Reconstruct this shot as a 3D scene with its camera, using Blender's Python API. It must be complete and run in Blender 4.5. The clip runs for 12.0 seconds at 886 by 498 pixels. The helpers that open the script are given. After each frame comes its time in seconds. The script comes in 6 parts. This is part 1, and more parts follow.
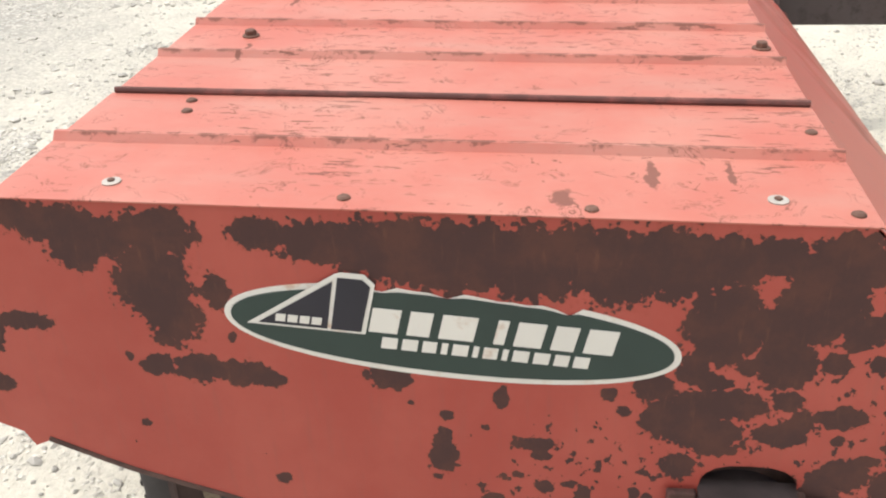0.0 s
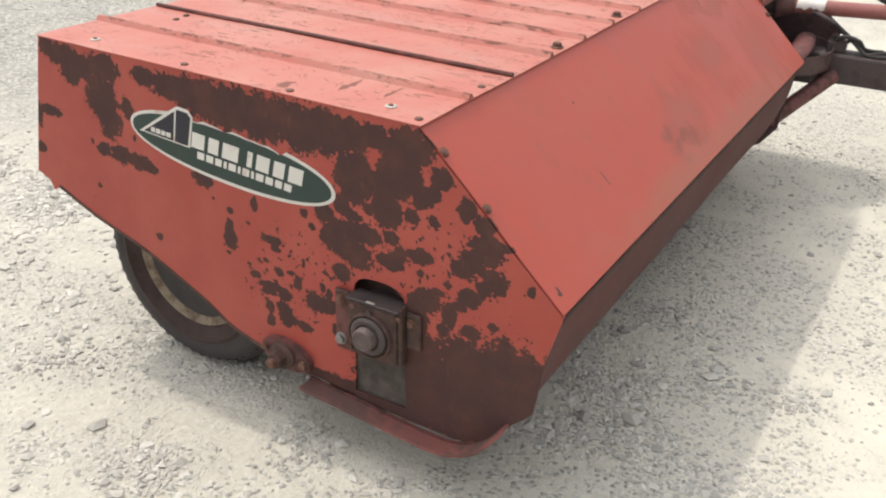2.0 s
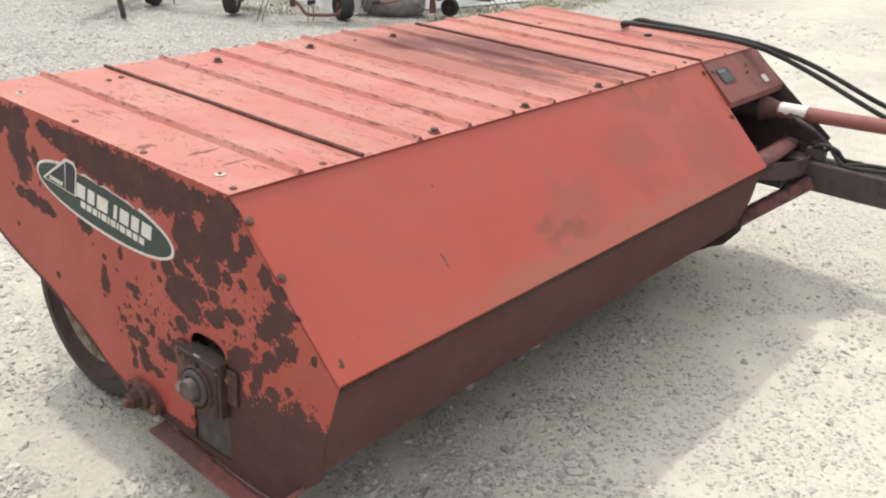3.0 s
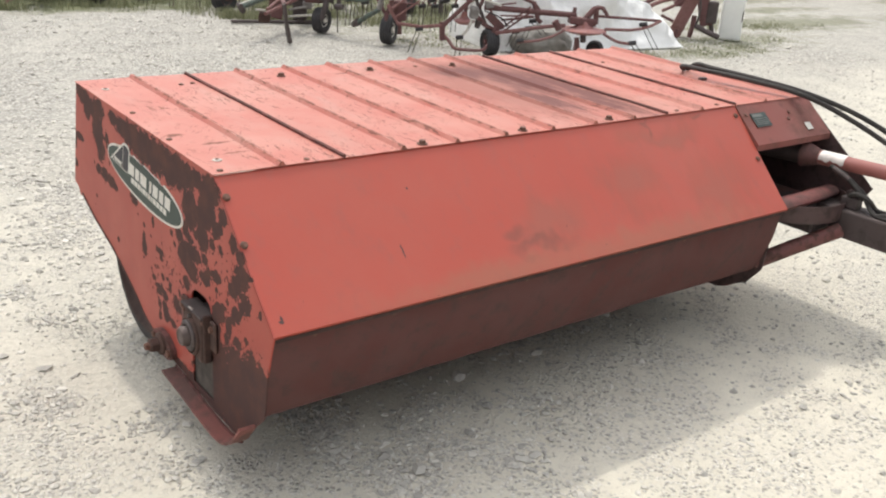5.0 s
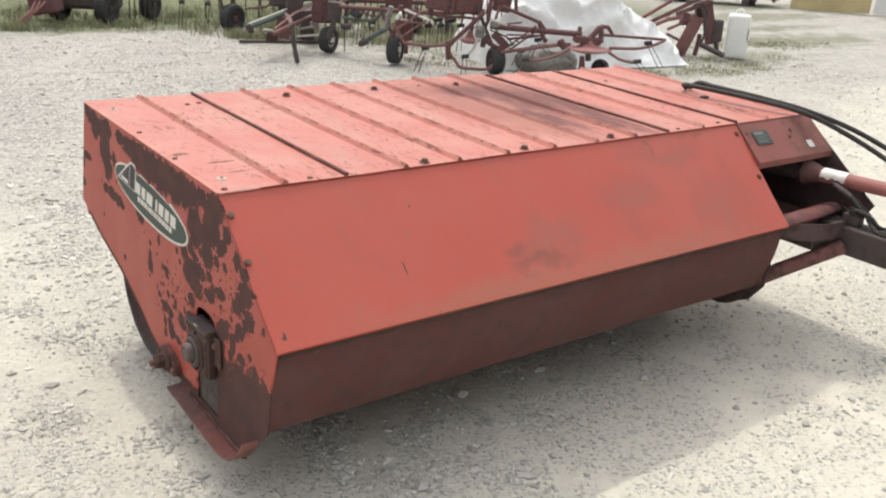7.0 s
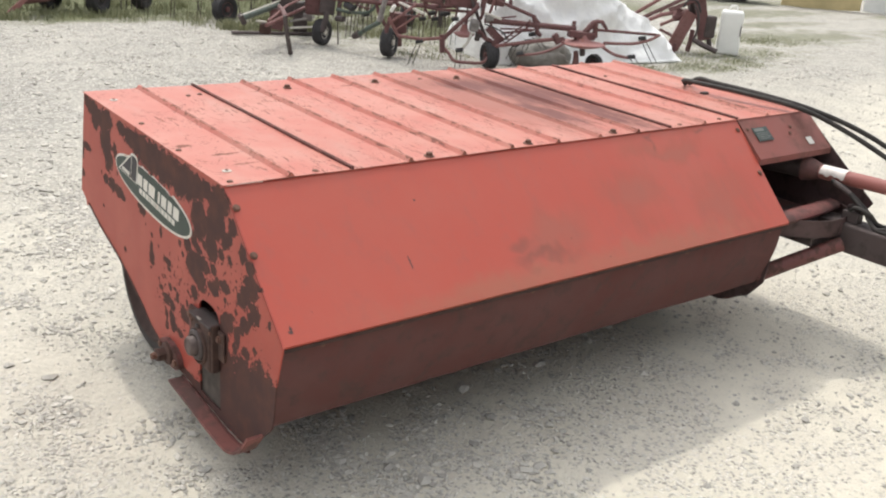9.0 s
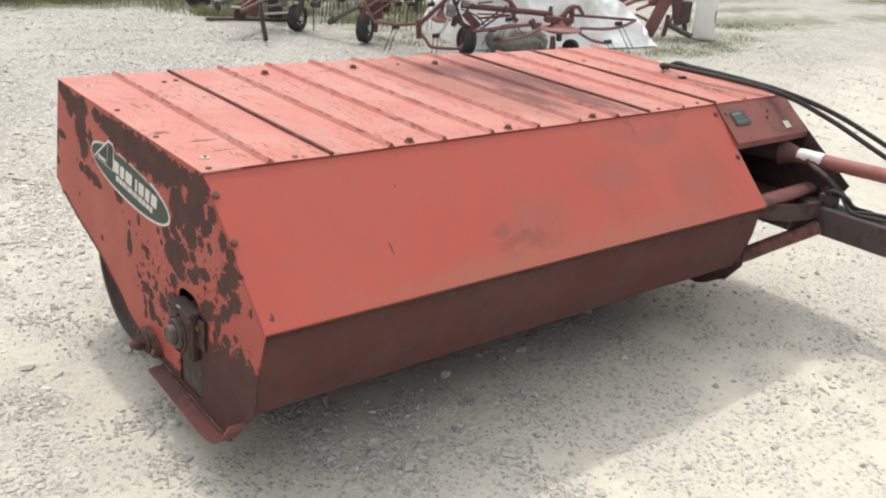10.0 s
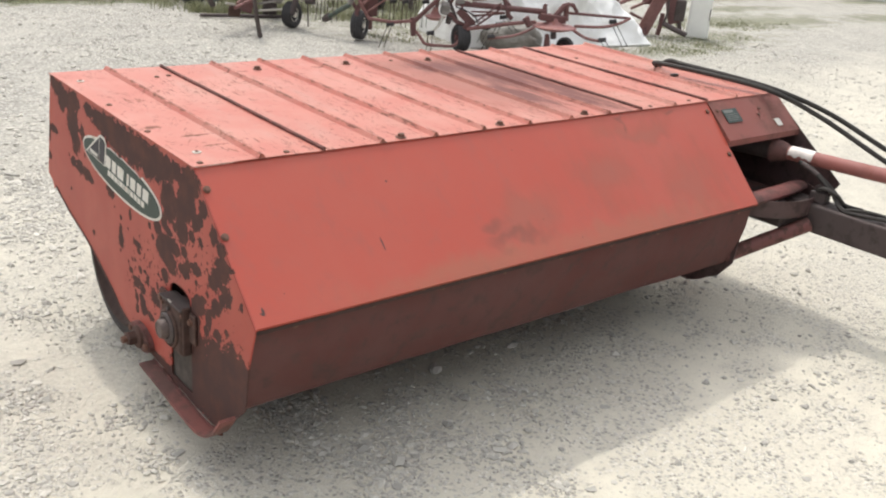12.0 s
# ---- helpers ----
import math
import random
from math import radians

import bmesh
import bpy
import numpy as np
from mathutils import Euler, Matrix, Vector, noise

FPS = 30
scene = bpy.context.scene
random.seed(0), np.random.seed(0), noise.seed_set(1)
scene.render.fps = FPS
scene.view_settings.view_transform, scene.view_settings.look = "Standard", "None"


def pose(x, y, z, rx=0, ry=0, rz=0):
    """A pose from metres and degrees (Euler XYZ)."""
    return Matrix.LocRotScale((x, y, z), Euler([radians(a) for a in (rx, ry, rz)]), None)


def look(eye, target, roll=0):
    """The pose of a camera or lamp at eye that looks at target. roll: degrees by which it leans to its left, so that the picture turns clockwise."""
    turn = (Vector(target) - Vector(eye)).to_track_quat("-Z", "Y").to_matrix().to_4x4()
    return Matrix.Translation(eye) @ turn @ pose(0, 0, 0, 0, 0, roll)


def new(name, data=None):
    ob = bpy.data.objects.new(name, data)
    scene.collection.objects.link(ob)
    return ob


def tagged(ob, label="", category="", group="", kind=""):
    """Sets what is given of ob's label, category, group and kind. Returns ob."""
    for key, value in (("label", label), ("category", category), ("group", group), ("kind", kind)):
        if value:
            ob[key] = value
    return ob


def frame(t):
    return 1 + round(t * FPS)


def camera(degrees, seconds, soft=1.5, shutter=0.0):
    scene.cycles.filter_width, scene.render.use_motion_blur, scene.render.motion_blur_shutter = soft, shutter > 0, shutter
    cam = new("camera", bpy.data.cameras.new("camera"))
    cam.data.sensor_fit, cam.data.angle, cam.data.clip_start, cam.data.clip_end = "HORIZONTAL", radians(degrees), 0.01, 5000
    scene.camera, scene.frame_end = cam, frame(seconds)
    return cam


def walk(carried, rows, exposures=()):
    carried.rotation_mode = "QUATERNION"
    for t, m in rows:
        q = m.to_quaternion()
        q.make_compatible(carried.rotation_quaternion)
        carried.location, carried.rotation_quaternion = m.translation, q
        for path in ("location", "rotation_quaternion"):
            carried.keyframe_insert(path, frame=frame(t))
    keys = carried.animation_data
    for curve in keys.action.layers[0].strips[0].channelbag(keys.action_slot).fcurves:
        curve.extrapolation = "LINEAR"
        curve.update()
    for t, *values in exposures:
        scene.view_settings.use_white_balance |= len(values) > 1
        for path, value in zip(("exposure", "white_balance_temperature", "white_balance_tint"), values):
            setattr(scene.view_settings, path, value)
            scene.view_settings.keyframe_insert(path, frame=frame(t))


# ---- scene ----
cam = camera(50.7, 12.0, soft=2.1)
PATH = [
    (0, (-1.141, 0.421, 1.561), (0.586, 0.663, 0.581), -2.5),
    (0.2, (-1.277, 0.314, 1.576), (0.452, 0.638, 0.625), -3.1),
    (0.5, (-1.501, 0.141, 1.588), (0.218, 0.524, 0.64), -2.4),
    (0.7, (-1.635, -0.036, 1.604), (0.056, 0.427, 0.642), -1.9),
    (1, (-1.761, -0.214, 1.63), (-0.093, 0.318, 0.664), -0.7),
    (1.2, (-1.718, -0.374, 1.615), (-0.09, 0.241, 0.629), -0.5),
    (1.5, (-1.676, -0.609, 1.61), (-0.073, 0.093, 0.641), -0.1),
    (1.7, (-1.627, -0.76, 1.653), (-0.062, 0.033, 0.693), -0.1),
    (2, (-1.64, -1.03, 1.648), (-0.103, -0.126, 0.74), 1.0),
    (2.2, (-1.624, -1.228, 1.699), (-0.116, -0.26, 0.811), 1.5),
    (2.5, (-1.546, -1.459, 1.715), (-0.058, -0.405, 0.892), 2.2),
    (2.7, (-1.419, -1.553, 1.694), (0.048, -0.459, 0.888), 2.4),
    (3, (-1.268, -1.691, 1.729), (0.157, -0.528, 0.944), 3.1),
    (3.2, (-1.202, -1.768, 1.735), (0.187, -0.553, 0.965), 3.3),
    (4.8, (-1.078, -2.426, 1.791), (0.082, -0.971, 1.057), 4.4),
    (5, (-1.075, -2.435, 1.794), (0.086, -0.979, 1.063), 4.1),
    (5.5, (-1.079, -2.428, 1.799), (0.09, -0.97, 1.088), 3.7),
    (6, (-1.075, -2.436, 1.8), (0.081, -0.964, 1.093), 3.6),
    (6.5, (-1.075, -2.456, 1.801), (0.081, -0.984, 1.094), 3.9),
    (7, (-1.077, -2.47, 1.804), (0.076, -0.992, 1.108), 3.8),
    (9, (-1.116, -2.429, 1.799), (0.056, -0.971, 1.092), 4.5),
    (9.5, (-1.119, -2.422, 1.794), (0.071, -0.983, 1.077), 4.5),
    (10, (-1.122, -2.416, 1.792), (0.084, -0.997, 1.062), 4.6),
    (10.5, (-1.124, -2.418, 1.788), (0.085, -1.006, 1.049), 4.4),
    (11, (-1.12, -2.419, 1.787), (0.089, -1.008, 1.049), 4.4),
    (11.5, (-1.121, -2.425, 1.79), (0.09, -1.012, 1.055), 4.7),
    (12, (-1.119, -2.432, 1.788), (0.095, -1.021, 1.055), 4.9),
]
WALK_EXPOSURE = 0.56
walk(cam, [(t, look(eye, target, roll)) for t, eye, target, roll in PATH], [(0.0, WALK_EXPOSURE + 0.15), (0.5, WALK_EXPOSURE), (12.0, WALK_EXPOSURE - 0.03)])

# ---- world and sun ----
SUN_TO = Vector((0.09, 0.60, 1.0)).normalized()
world = bpy.data.worlds.new("hazy_sky")
scene.world = world
world.use_nodes = True
wn = world.node_tree.nodes
wn.clear()
sky = wn.new("ShaderNodeTexSky")
sky.sky_type = "NISHITA"
sky.sun_disc = False
sky.sun_elevation = math.asin(SUN_TO.z)
sky.sun_rotation = math.atan2(SUN_TO.x, SUN_TO.y)
sky.dust_density, sky.air_density, sky.ozone_density = 6.0, 1.0, 1.0
back = wn.new("ShaderNodeBackground")
back.inputs["Strength"].default_value = 0.128
wout = wn.new("ShaderNodeOutputWorld")
haze = wn.new("ShaderNodeHueSaturation")
haze.inputs["Saturation"].default_value = 0.32
world.node_tree.links.new(sky.outputs[0], haze.inputs["Color"])
veil = wn.new("ShaderNodeMix")
veil.data_type = "RGBA"
veil.inputs[0].default_value = 0.5
# thin cloud, brighter overhead than at the horizon
wdir = wn.new("ShaderNodeTexCoord")
wsep = wn.new("ShaderNodeSeparateXYZ")
wlift = wn.new("ShaderNodeMapRange")
wlift.inputs["From Min"].default_value, wlift.inputs["From Max"].default_value = 0.0, 1.0
wlift.inputs["To Min"].default_value, wlift.inputs["To Max"].default_value = 0.56, 1.60
wcloud = wn.new("ShaderNodeVectorMath")
wcloud.operation = "SCALE"
wcloud.inputs[0].default_value = (6.2, 6.3, 6.4)
world.node_tree.links.new(wdir.outputs["Generated"], wsep.inputs[0])
world.node_tree.links.new(wsep.outputs[2], wlift.inputs["Value"])
# and brighter round the hidden sun
waim = wn.new("ShaderNodeVectorMath")
waim.operation = "DOT_PRODUCT"
waim.inputs[1].default_value = SUN_TO
world.node_tree.links.new(wdir.outputs["Generated"], waim.inputs[0])
wglow = wn.new("ShaderNodeMapRange")
wglow.interpolation_type = "SMOOTHSTEP"
wglow.inputs["From Min"].default_value, wglow.inputs["From Max"].default_value = -0.35, 1.0
wglow.inputs["To Min"].default_value, wglow.inputs["To Max"].default_value = 0.56, 1.38
world.node_tree.links.new(waim.outputs["Value"], wglow.inputs["Value"])
wboth = wn.new("ShaderNodeMath")
wboth.operation = "MULTIPLY"
world.node_tree.links.new(wlift.outputs[0], wboth.inputs[0])
world.node_tree.links.new(wglow.outputs[0], wboth.inputs[1])
world.node_tree.links.new(wboth.outputs[0], wcloud.inputs["Scale"])
world.node_tree.links.new(wcloud.outputs[0], veil.inputs[7])
world.node_tree.links.new(haze.outputs[0], veil.inputs[6])
world.node_tree.links.new(veil.outputs[2], back.inputs[0])
world.node_tree.links.new(back.outputs[0], wout.inputs[0])
sun = new("sun", bpy.data.lights.new("sun", "SUN"))
sun.data.energy, sun.data.angle, sun.data.color = 1.06, radians(1.8), (1.0, 0.95, 0.85)
sun.matrix_world = look(SUN_TO * 30, (0, 0, 0))


# ---- material tools ----
class Graph:
    """Short names for building a node material."""

    def __init__(self, name):
        self.mat = bpy.data.materials.new(name)
        self.mat.use_nodes = True
        self.tree = self.mat.node_tree
        self.tree.nodes.clear()
        self.out = self.tree.nodes.new("ShaderNodeOutputMaterial")
        self.bsdf = self.tree.nodes.new("ShaderNodeBsdfPrincipled")
        self.tree.links.new(self.bsdf.outputs[0], self.out.inputs[0])
        self.coord = self.tree.nodes.new("ShaderNodeTexCoord").outputs["Object"]

    def put(self, socket, value):
        if isinstance(value, bpy.types.NodeSocket):
            self.tree.links.new(value, socket)
        elif socket.type == "RGBA" and len(value) == 3:
            socket.default_value = (*value, 1)
        else:
            socket.default_value = value

    def math(self, op, a, b=0.0, clamp=False):
        n = self.tree.nodes.new("ShaderNodeMath")
        n.operation, n.use_clamp = op, clamp
        self.put(n.inputs[0], a)
        self.put(n.inputs[1], b)
        return n.outputs[0]

    def vec(self, op, a, b=(0, 0, 0)):
        n = self.tree.nodes.new("ShaderNodeVectorMath")
        n.operation = op
        self.put(n.inputs[0], a)
        self.put(n.inputs[1], b)
        return n.outputs["Value"] if op == "LENGTH" else n.outputs[0]

    def scaled(self, v, s):
        return self.vec("MULTIPLY", v, s)

    def noise(self, v, scale, detail=4.0, rough=0.55, colour=False):
        n = self.tree.nodes.new("ShaderNodeTexNoise")
        self.put(n.inputs["Vector"], v)
        n.inputs["Scale"].default_value, n.inputs["Detail"].default_value, n.inputs["Roughness"].default_value = scale, detail, rough
        return n.outputs["Color"] if colour else n.outputs["Fac"]

    def cells(self, v, scale, feature="F1", colour=False):
        n = self.tree.nodes.new("ShaderNodeTexVoronoi")
        n.feature = feature
        self.put(n.inputs["Vector"], v)
        n.inputs["Scale"].default_value = scale
        return n.outputs["Color"] if colour else n.outputs["Distance"]

    def step(self, v, lo, hi):
        n = self.tree.nodes.new("ShaderNodeMapRange")
        n.interpolation_type = "SMOOTHSTEP"
        self.put(n.inputs["Value"], v)
        n.inputs["From Min"].default_value, n.inputs["From Max"].default_value = lo, hi
        return n.outputs[0]

    def mix(self, fac, a, b):
        n = self.tree.nodes.new("ShaderNodeMix")
        n.data_type = "RGBA"
        self.put(n.inputs[0], fac)
        self.put(n.inputs[6], a)
        self.put(n.inputs[7], b)
        return n.outputs[2]

    def blend(self, fac, a, b):
        """Between two numbers."""
        n = self.tree.nodes.new("ShaderNodeMix")
        self.put(n.inputs[0], fac)
        self.put(n.inputs[2], a)
        self.put(n.inputs[3], b)
        return n.outputs[0]

    def random(self):
        return self.tree.nodes.new("ShaderNodeObjectInfo").outputs["Random"]

    def island(self):
        return self.tree.nodes.new("ShaderNodeNewGeometry").outputs["Random Per Island"]

    def warped(self, amount, scale):
        c = self.noise(self.coord, scale, 3, 0.6, colour=True)
        c = self.vec("SUBTRACT", c, (0.5, 0.5, 0.5))
        return self.vec("ADD", self.coord, self.scaled(c, (amount,) * 3))

    def spots(self, v, rows, plane="yz"):
        """The largest of 1 - distance over ellipses of (u, w, ru, rw)."""
        best = None
        for u, w, ru, rw in rows:
            if plane == "yz":
                off, size = (0, u, w), (0, 1 / ru, 1 / rw)
            else:
                off, size = (u, w, 0), (1 / ru, 1 / rw, 0)
            d = self.vec("LENGTH", self.scaled(self.vec("SUBTRACT", v, off), size))
            best = d if best is None else self.math("MINIMUM", best, d)
        return self.math("SUBTRACT", 1.0, best)

    def done(self, colour, rough=0.6, metal=0.0, height=None, bump=0.3, dist=0.002, spec=0.5):
        self.put(self.bsdf.inputs["Base Color"], colour)
        self.put(self.bsdf.inputs["Roughness"], rough)
        self.put(self.bsdf.inputs["Metallic"], metal)
        self.bsdf.inputs["Specular IOR Level"].default_value = spec
        if height is not None:
            n = self.tree.nodes.new("ShaderNodeBump")
            n.inputs["Strength"].default_value, n.inputs["Distance"].default_value = bump, dist
            self.put(n.inputs["Height"], height)
            self.tree.links.new(n.outputs[0], self.bsdf.inputs["Normal"])
        return self.mat


RUST = (0.066, 0.031, 0.028)
RUST_WARM = (0.094, 0.039, 0.030)


def end_paint():
    """Faded red paint of the end sheet with the rust patches that it has."""
    g = Graph("end_panel_paint")
    corner = [(1.158, .941, .075, .032), (1.138, .901, .042, .038), (1.002, .931, .056, .037), (1.024, .847, .058, .067), (1.005, .787, .043, .056), (1.080, .921, .036, .035), (1.219, .955, .034, .024), (.927, .828, .020, .030), (1.250, .765, .040, .016), (1.307, .755, .013, .046), (1.322, .638, .019, .017), (1.042, .689, .028, .019), (.981, .687, .043, .026), (.909, .680, .046, .023), (.863, .670, .024, .016), (1.089, .703, .008, .008), (.914, .747, .006, .009), (.867, .464, .012, .011), (1.091, .568, .008, .007)]
    band = [(.848, .932, .045, .023), (.750, .920, .077, .036), (.643, .908, .076, .054), (.516, .903, .084, .055), (.392, .899, .072, .053), (.292, .899, .060, .052), (.193, .904, .058, .040), (.127, .913, .047, .031), (.58, .898, .09, .060), (.45, .894, .09, .062), (.34, .892, .08, .060), (.24, .897, .07, .054), (.69, .912, .07, .046)]
    column = [(.023, .908, .058, .039), (.046, .853, .053, .068), (.179, .799, .050, .056), (.187, .753, .033, .019), (.100, .799, .049, .037), (.086, .737, .040, .041), (.217, .721, .022, .024), (.185, .697, .026, .012), (.140, .727, .015, .012), (.022, .739, .018, .018), (-.011, .796, .029, .022), (.001, .772, .018, .009), (-.058, .848, .026, .024), (-.043, .809, .014, .022), (-.041, .741, .014, .012), (.273, .686, .023, .024), (.183, .657, .071, .025), (.245, .626, .040, .032), (.191, .599, .048, .031), (.180, .575, .032, .015), (.076, .666, .018, .018), (-.001, .642, .037, .017)]
    nose = [(.082, .603, .036, .019), (.058, .622, .022, .015), (.049, .638, .013, .013), (.226, .531, .023, .024), (-.125, .793, .020, .027), (-.171, .762, .028, .023), (-.179, .706, .038, .040), (-.146, .665, .033, .028), (-.115, .641, .027, .018), (-.204, .631, .029, .029), (-.174, .603, .019, .022), (-.223, .721, .020, .009), (-.294, .633, .010, .012), (-.079, .588, .009, .008), (-.055, .560, .018, .010), (-.005, .599, .009, .008), (-.134, .568, .027, .022), (-.112, .540, .020, .013), (-.085, .511, .020, .029), (-.070, .463, .014, .016), (-.145, .479, .022, .018), (-.120, .435, .025, .020)]
    middle = [(-.201, .511, .012, .010), (-.238, .466, .022, .028), (-.189, .419, .022, .027), (-.022, .528, .036, .029), (.009, .467, .031, .067), (.674, .685, .034, .020), (.593, .531, .022, .028), (.587, .615, .010, .009), (.592, .575, .012, .013), (.501, .651, .010, .016), (.500, .668, .006, .006), (.336, .668, .010, .011), (.315, .636, .010, .008), (.604, .485, .007, .006), (.448, .564, .028, .012), (.440, .542, .014, .008), (.473, .498, .007, .006), (.431, .475, .014, .015), (.515, .445, .018, .009), (.458, .423, .045, .013), (.470, .404, .026, .008)]
    low = [(.417, .406, .021, .014), (.424, .369, .023, .018), (.472, .356, .012, .018), (.413, .338, .026, .021), (.473, .315, .014, .016), (.370, .461, .011, .017), (.347, .525, .006, .011), (.393, .483, .012, .006), (.302, .420, .043, .024), (.291, .470, .009, .013), (.269, .456, .009, .016), (.257, .429, .011, .011), (.275, .512, .006, .007), (.354, .331, .023, .014), (.250, .354, .012, .017), (.376, .446, .009, .006), (.526, .594, .006, .005), (.643, .636, .005, .005)]
    foot = [(-.20, .27, .24, .185), (-.30, .40, .085, .068), (-.02, .30, .14, .125), (.06, .22, .13, .10), (.0, .38, .075, .055), (.30, .19, .22, .022)]
    v = g.warped(0.020, 42)
    fine = g.noise(g.coord, 75, 5, 0.65)
    lobes = g.cells(g.warped(0.010, 70), 95)
    ragged = g.math("ADD", g.math("MULTIPLY", g.math("SUBTRACT", 0.50, lobes), 0.50), g.math("MULTIPLY", g.math("SUBTRACT", g.noise(g.coord, 36, 6, 0.68), 0.5), 1.60))
    field = g.math("MAXIMUM", g.math("MINIMUM", g.spots(v, corner + band + foot), 0.5), g.math("MINIMUM", g.math("ADD", g.spots(v, column + nose + middle + low), 0.13), 0.40))
    field = g.math("ADD", g.math("ADD", field, ragged), 0.11)
    patch = g.step(field, -0.01, 0.06)
    near = g.step(g.spots(g.coord, [(.42, .43, .20, .17), (.02, .62, .36, .22), (.30, .55, .26, .10)]), 0.0, 0.5)
    speck = g.step(g.math("ADD", g.noise(g.scaled(g.coord, (1, 1.2, 1.0)), 46, 3, 0.55), g.math("MULTIPLY", near, 0.125)), 0.722, 0.742)
    mask = g.math("MAXIMUM", patch, speck)
    cloud = g.noise(g.coord, 5, 6, 0.6)
    paint = g.mix(g.step(cloud, 0.3, 0.75), (0.350, 0.058, 0.042), (0.395, 0.080, 0.058))
    streak = g.noise(g.scaled(g.coord, (1, 30, 3)), 2.0, 4, 0.6)
    paint = g.mix(g.math("MULTIPLY", g.step(streak, 0.5, 0.8), 0.25), paint, (0.22, 0.08, 0.063))
    ring = g.step(field, -0.16, 0.02)
    paint = g.mix(g.math("MULTIPLY", ring, 0.40), paint, (0.29, 0.05, 0.030))
    tone = g.mix(g.step(g.noise(g.coord, 9, 6, 0.7), 0.40, 0.68), RUST, RUST_WARM)
    tone = g.mix(g.math("MULTIPLY", g.step(g.noise(g.scaled(g.coord, (1, 6, 1)), 13, 5, 0.65), 0.58, 0.76), 0.55), tone, (0.150, 0.062, 0.038))
    tone = g.mix(g.math("MULTIPLY", g.step(fine, 0.60, 0.74), 0.5), tone, (0.045, 0.024, 0.022))
    colour = g.mix(mask, paint, tone)
    height = g.math("SUBTRACT", g.math("MULTIPLY", fine, 0.35), g.math("MULTIPLY", mask, 0.8))
    return g.done(colour, g.blend(mask, 0.48, 0.88), 0, height, 0.35, 0.0015, 0.4)


def top_paint():
    """Sun-bleached red of the ribbed top sheets: scuffs along the ribs, specks, brown stains."""
    g = Graph("top_sheet_paint")
    cloud = g.noise(g.coord, 3.2, 7, 0.62)
    paint = g.mix(g.step(cloud, 0.32, 0.72), (0.435, 0.120, 0.087), (0.470, 0.186, 0.141))
    dust = g.step(g.noise(g.scaled(g.coord, (4, 1, 1)), 2.2, 6, 0.6), 0.45, 0.8)
    paint = g.mix(g.math("MULTIPLY", dust, 0.48), paint, (0.405, 0.240, 0.192))
    where = g.step(g.noise(g.coord, 2.6, 3, 0.5), 0.42, 0.62)
    cuts = g.noise(g.scaled(g.coord, (6, 1.0, 1)), 17, 5, 0.66)
    cuts = g.step(g.math("ADD", cuts, g.math("MULTIPLY", where, 0.085)), 0.665, 0.695)
    curl = g.noise(g.scaled(g.warped(0.25, 5), (3.5, 2, 1)), 9, 4, 0.6)
    curl = g.step(g.math("ABSOLUTE", g.math("SUBTRACT", curl, 0.60)), 0.014, 0.003)
    curl = g.math("MULTIPLY", curl, g.step(g.noise(g.coord, 4.1, 3, 0.5), 0.42, 0.52))
    pits = g.step(g.noise(g.coord, 48, 3, 0.5), 0.73, 0.755)
    axis = g.tree.nodes.new("ShaderNodeSeparateXYZ")
    g.tree.links.new(g.coord, axis.inputs[0])
    rib = None
    for x in (0.219, 0.667, 0.893, 1.115, 1.345, 1.570, 1.790, 2.215, 2.668):
        d = g.math("ABSOLUTE", g.math("SUBTRACT", axis.outputs[0], x + 0.004))
        rib = d if rib is None else g.math("MINIMUM", rib, d)
    grime = g.math("ADD", g.step(rib, 0.022, 0.004), g.math("MULTIPLY", g.math("SUBTRACT", g.noise(g.scaled(g.coord, (2, 1, 1)), 17, 5, 0.7), 0.5), 3.2))
    grime = g.step(g.math("MULTIPLY", grime, g.step(rib, 0.026, 0.018)), 0.72, 1.12)
    crack = g.spots(g.warped(0.03, 30), [(.69, 1.078, .075, .008), (1.10, 1.068, .075, .008), (1.39, 1.075, .05, .007), (1.80, 1.04, .05, .007), (.14, .285, .06, .010), (.15, .17, .055, .007), (.05, .415, .035, .02)], "xy")
    crack = g.step(g.math("ADD", crack, g.math("MULTIPLY", g.math("SUBTRACT", g.noise(g.coord, 60, 3), 0.5), 1.2)), 0.1, 0.35)
    wear = g.math("MAXIMUM", g.math("MAXIMUM", g.math("MAXIMUM", cuts, curl), pits), g.math("MAXIMUM", grime, crack))
    colour = g.mix(g.math("MULTIPLY", wear, 0.78), paint, (0.135, 0.060, 0.045))
    stain = g.spots(g.warped(0.16, 5.0), [(1.60, .66, .32, .66), (1.88, .60, .22, .76), (1.72, .95, .32, .26), (1.48, .98, .20, .20), (1.87, .20, .14, .26)], "xy")
    grain = g.noise(g.scaled(g.coord, (7, 0.8, 1)), 8, 7, 0.72)
    veil_in = g.math("MULTIPLY", g.step(g.math("ADD", stain, g.math("SUBTRACT", grain, 0.5)), -0.25, 0.60), 0.62)
    colour = g.mix(veil_in, colour, (0.235, 0.098, 0.078))
    core = g.math("ADD", g.spots(g.warped(0.10, 7.0), [(1.80, .72, .15, .34), (1.93, .50, .06, .50), (1.64, .92, .14, .15), (1.66, .38, .07, .22), (1.86, .26, .05, .18)], "xy"), g.math("MULTIPLY", g.math("SUBTRACT", grain, 0.5), 2.4))
    colour = g.mix(g.math("MULTIPLY", g.step(core, -0.30, 0.55), 0.88), colour, (0.118, 0.030, 0.025))
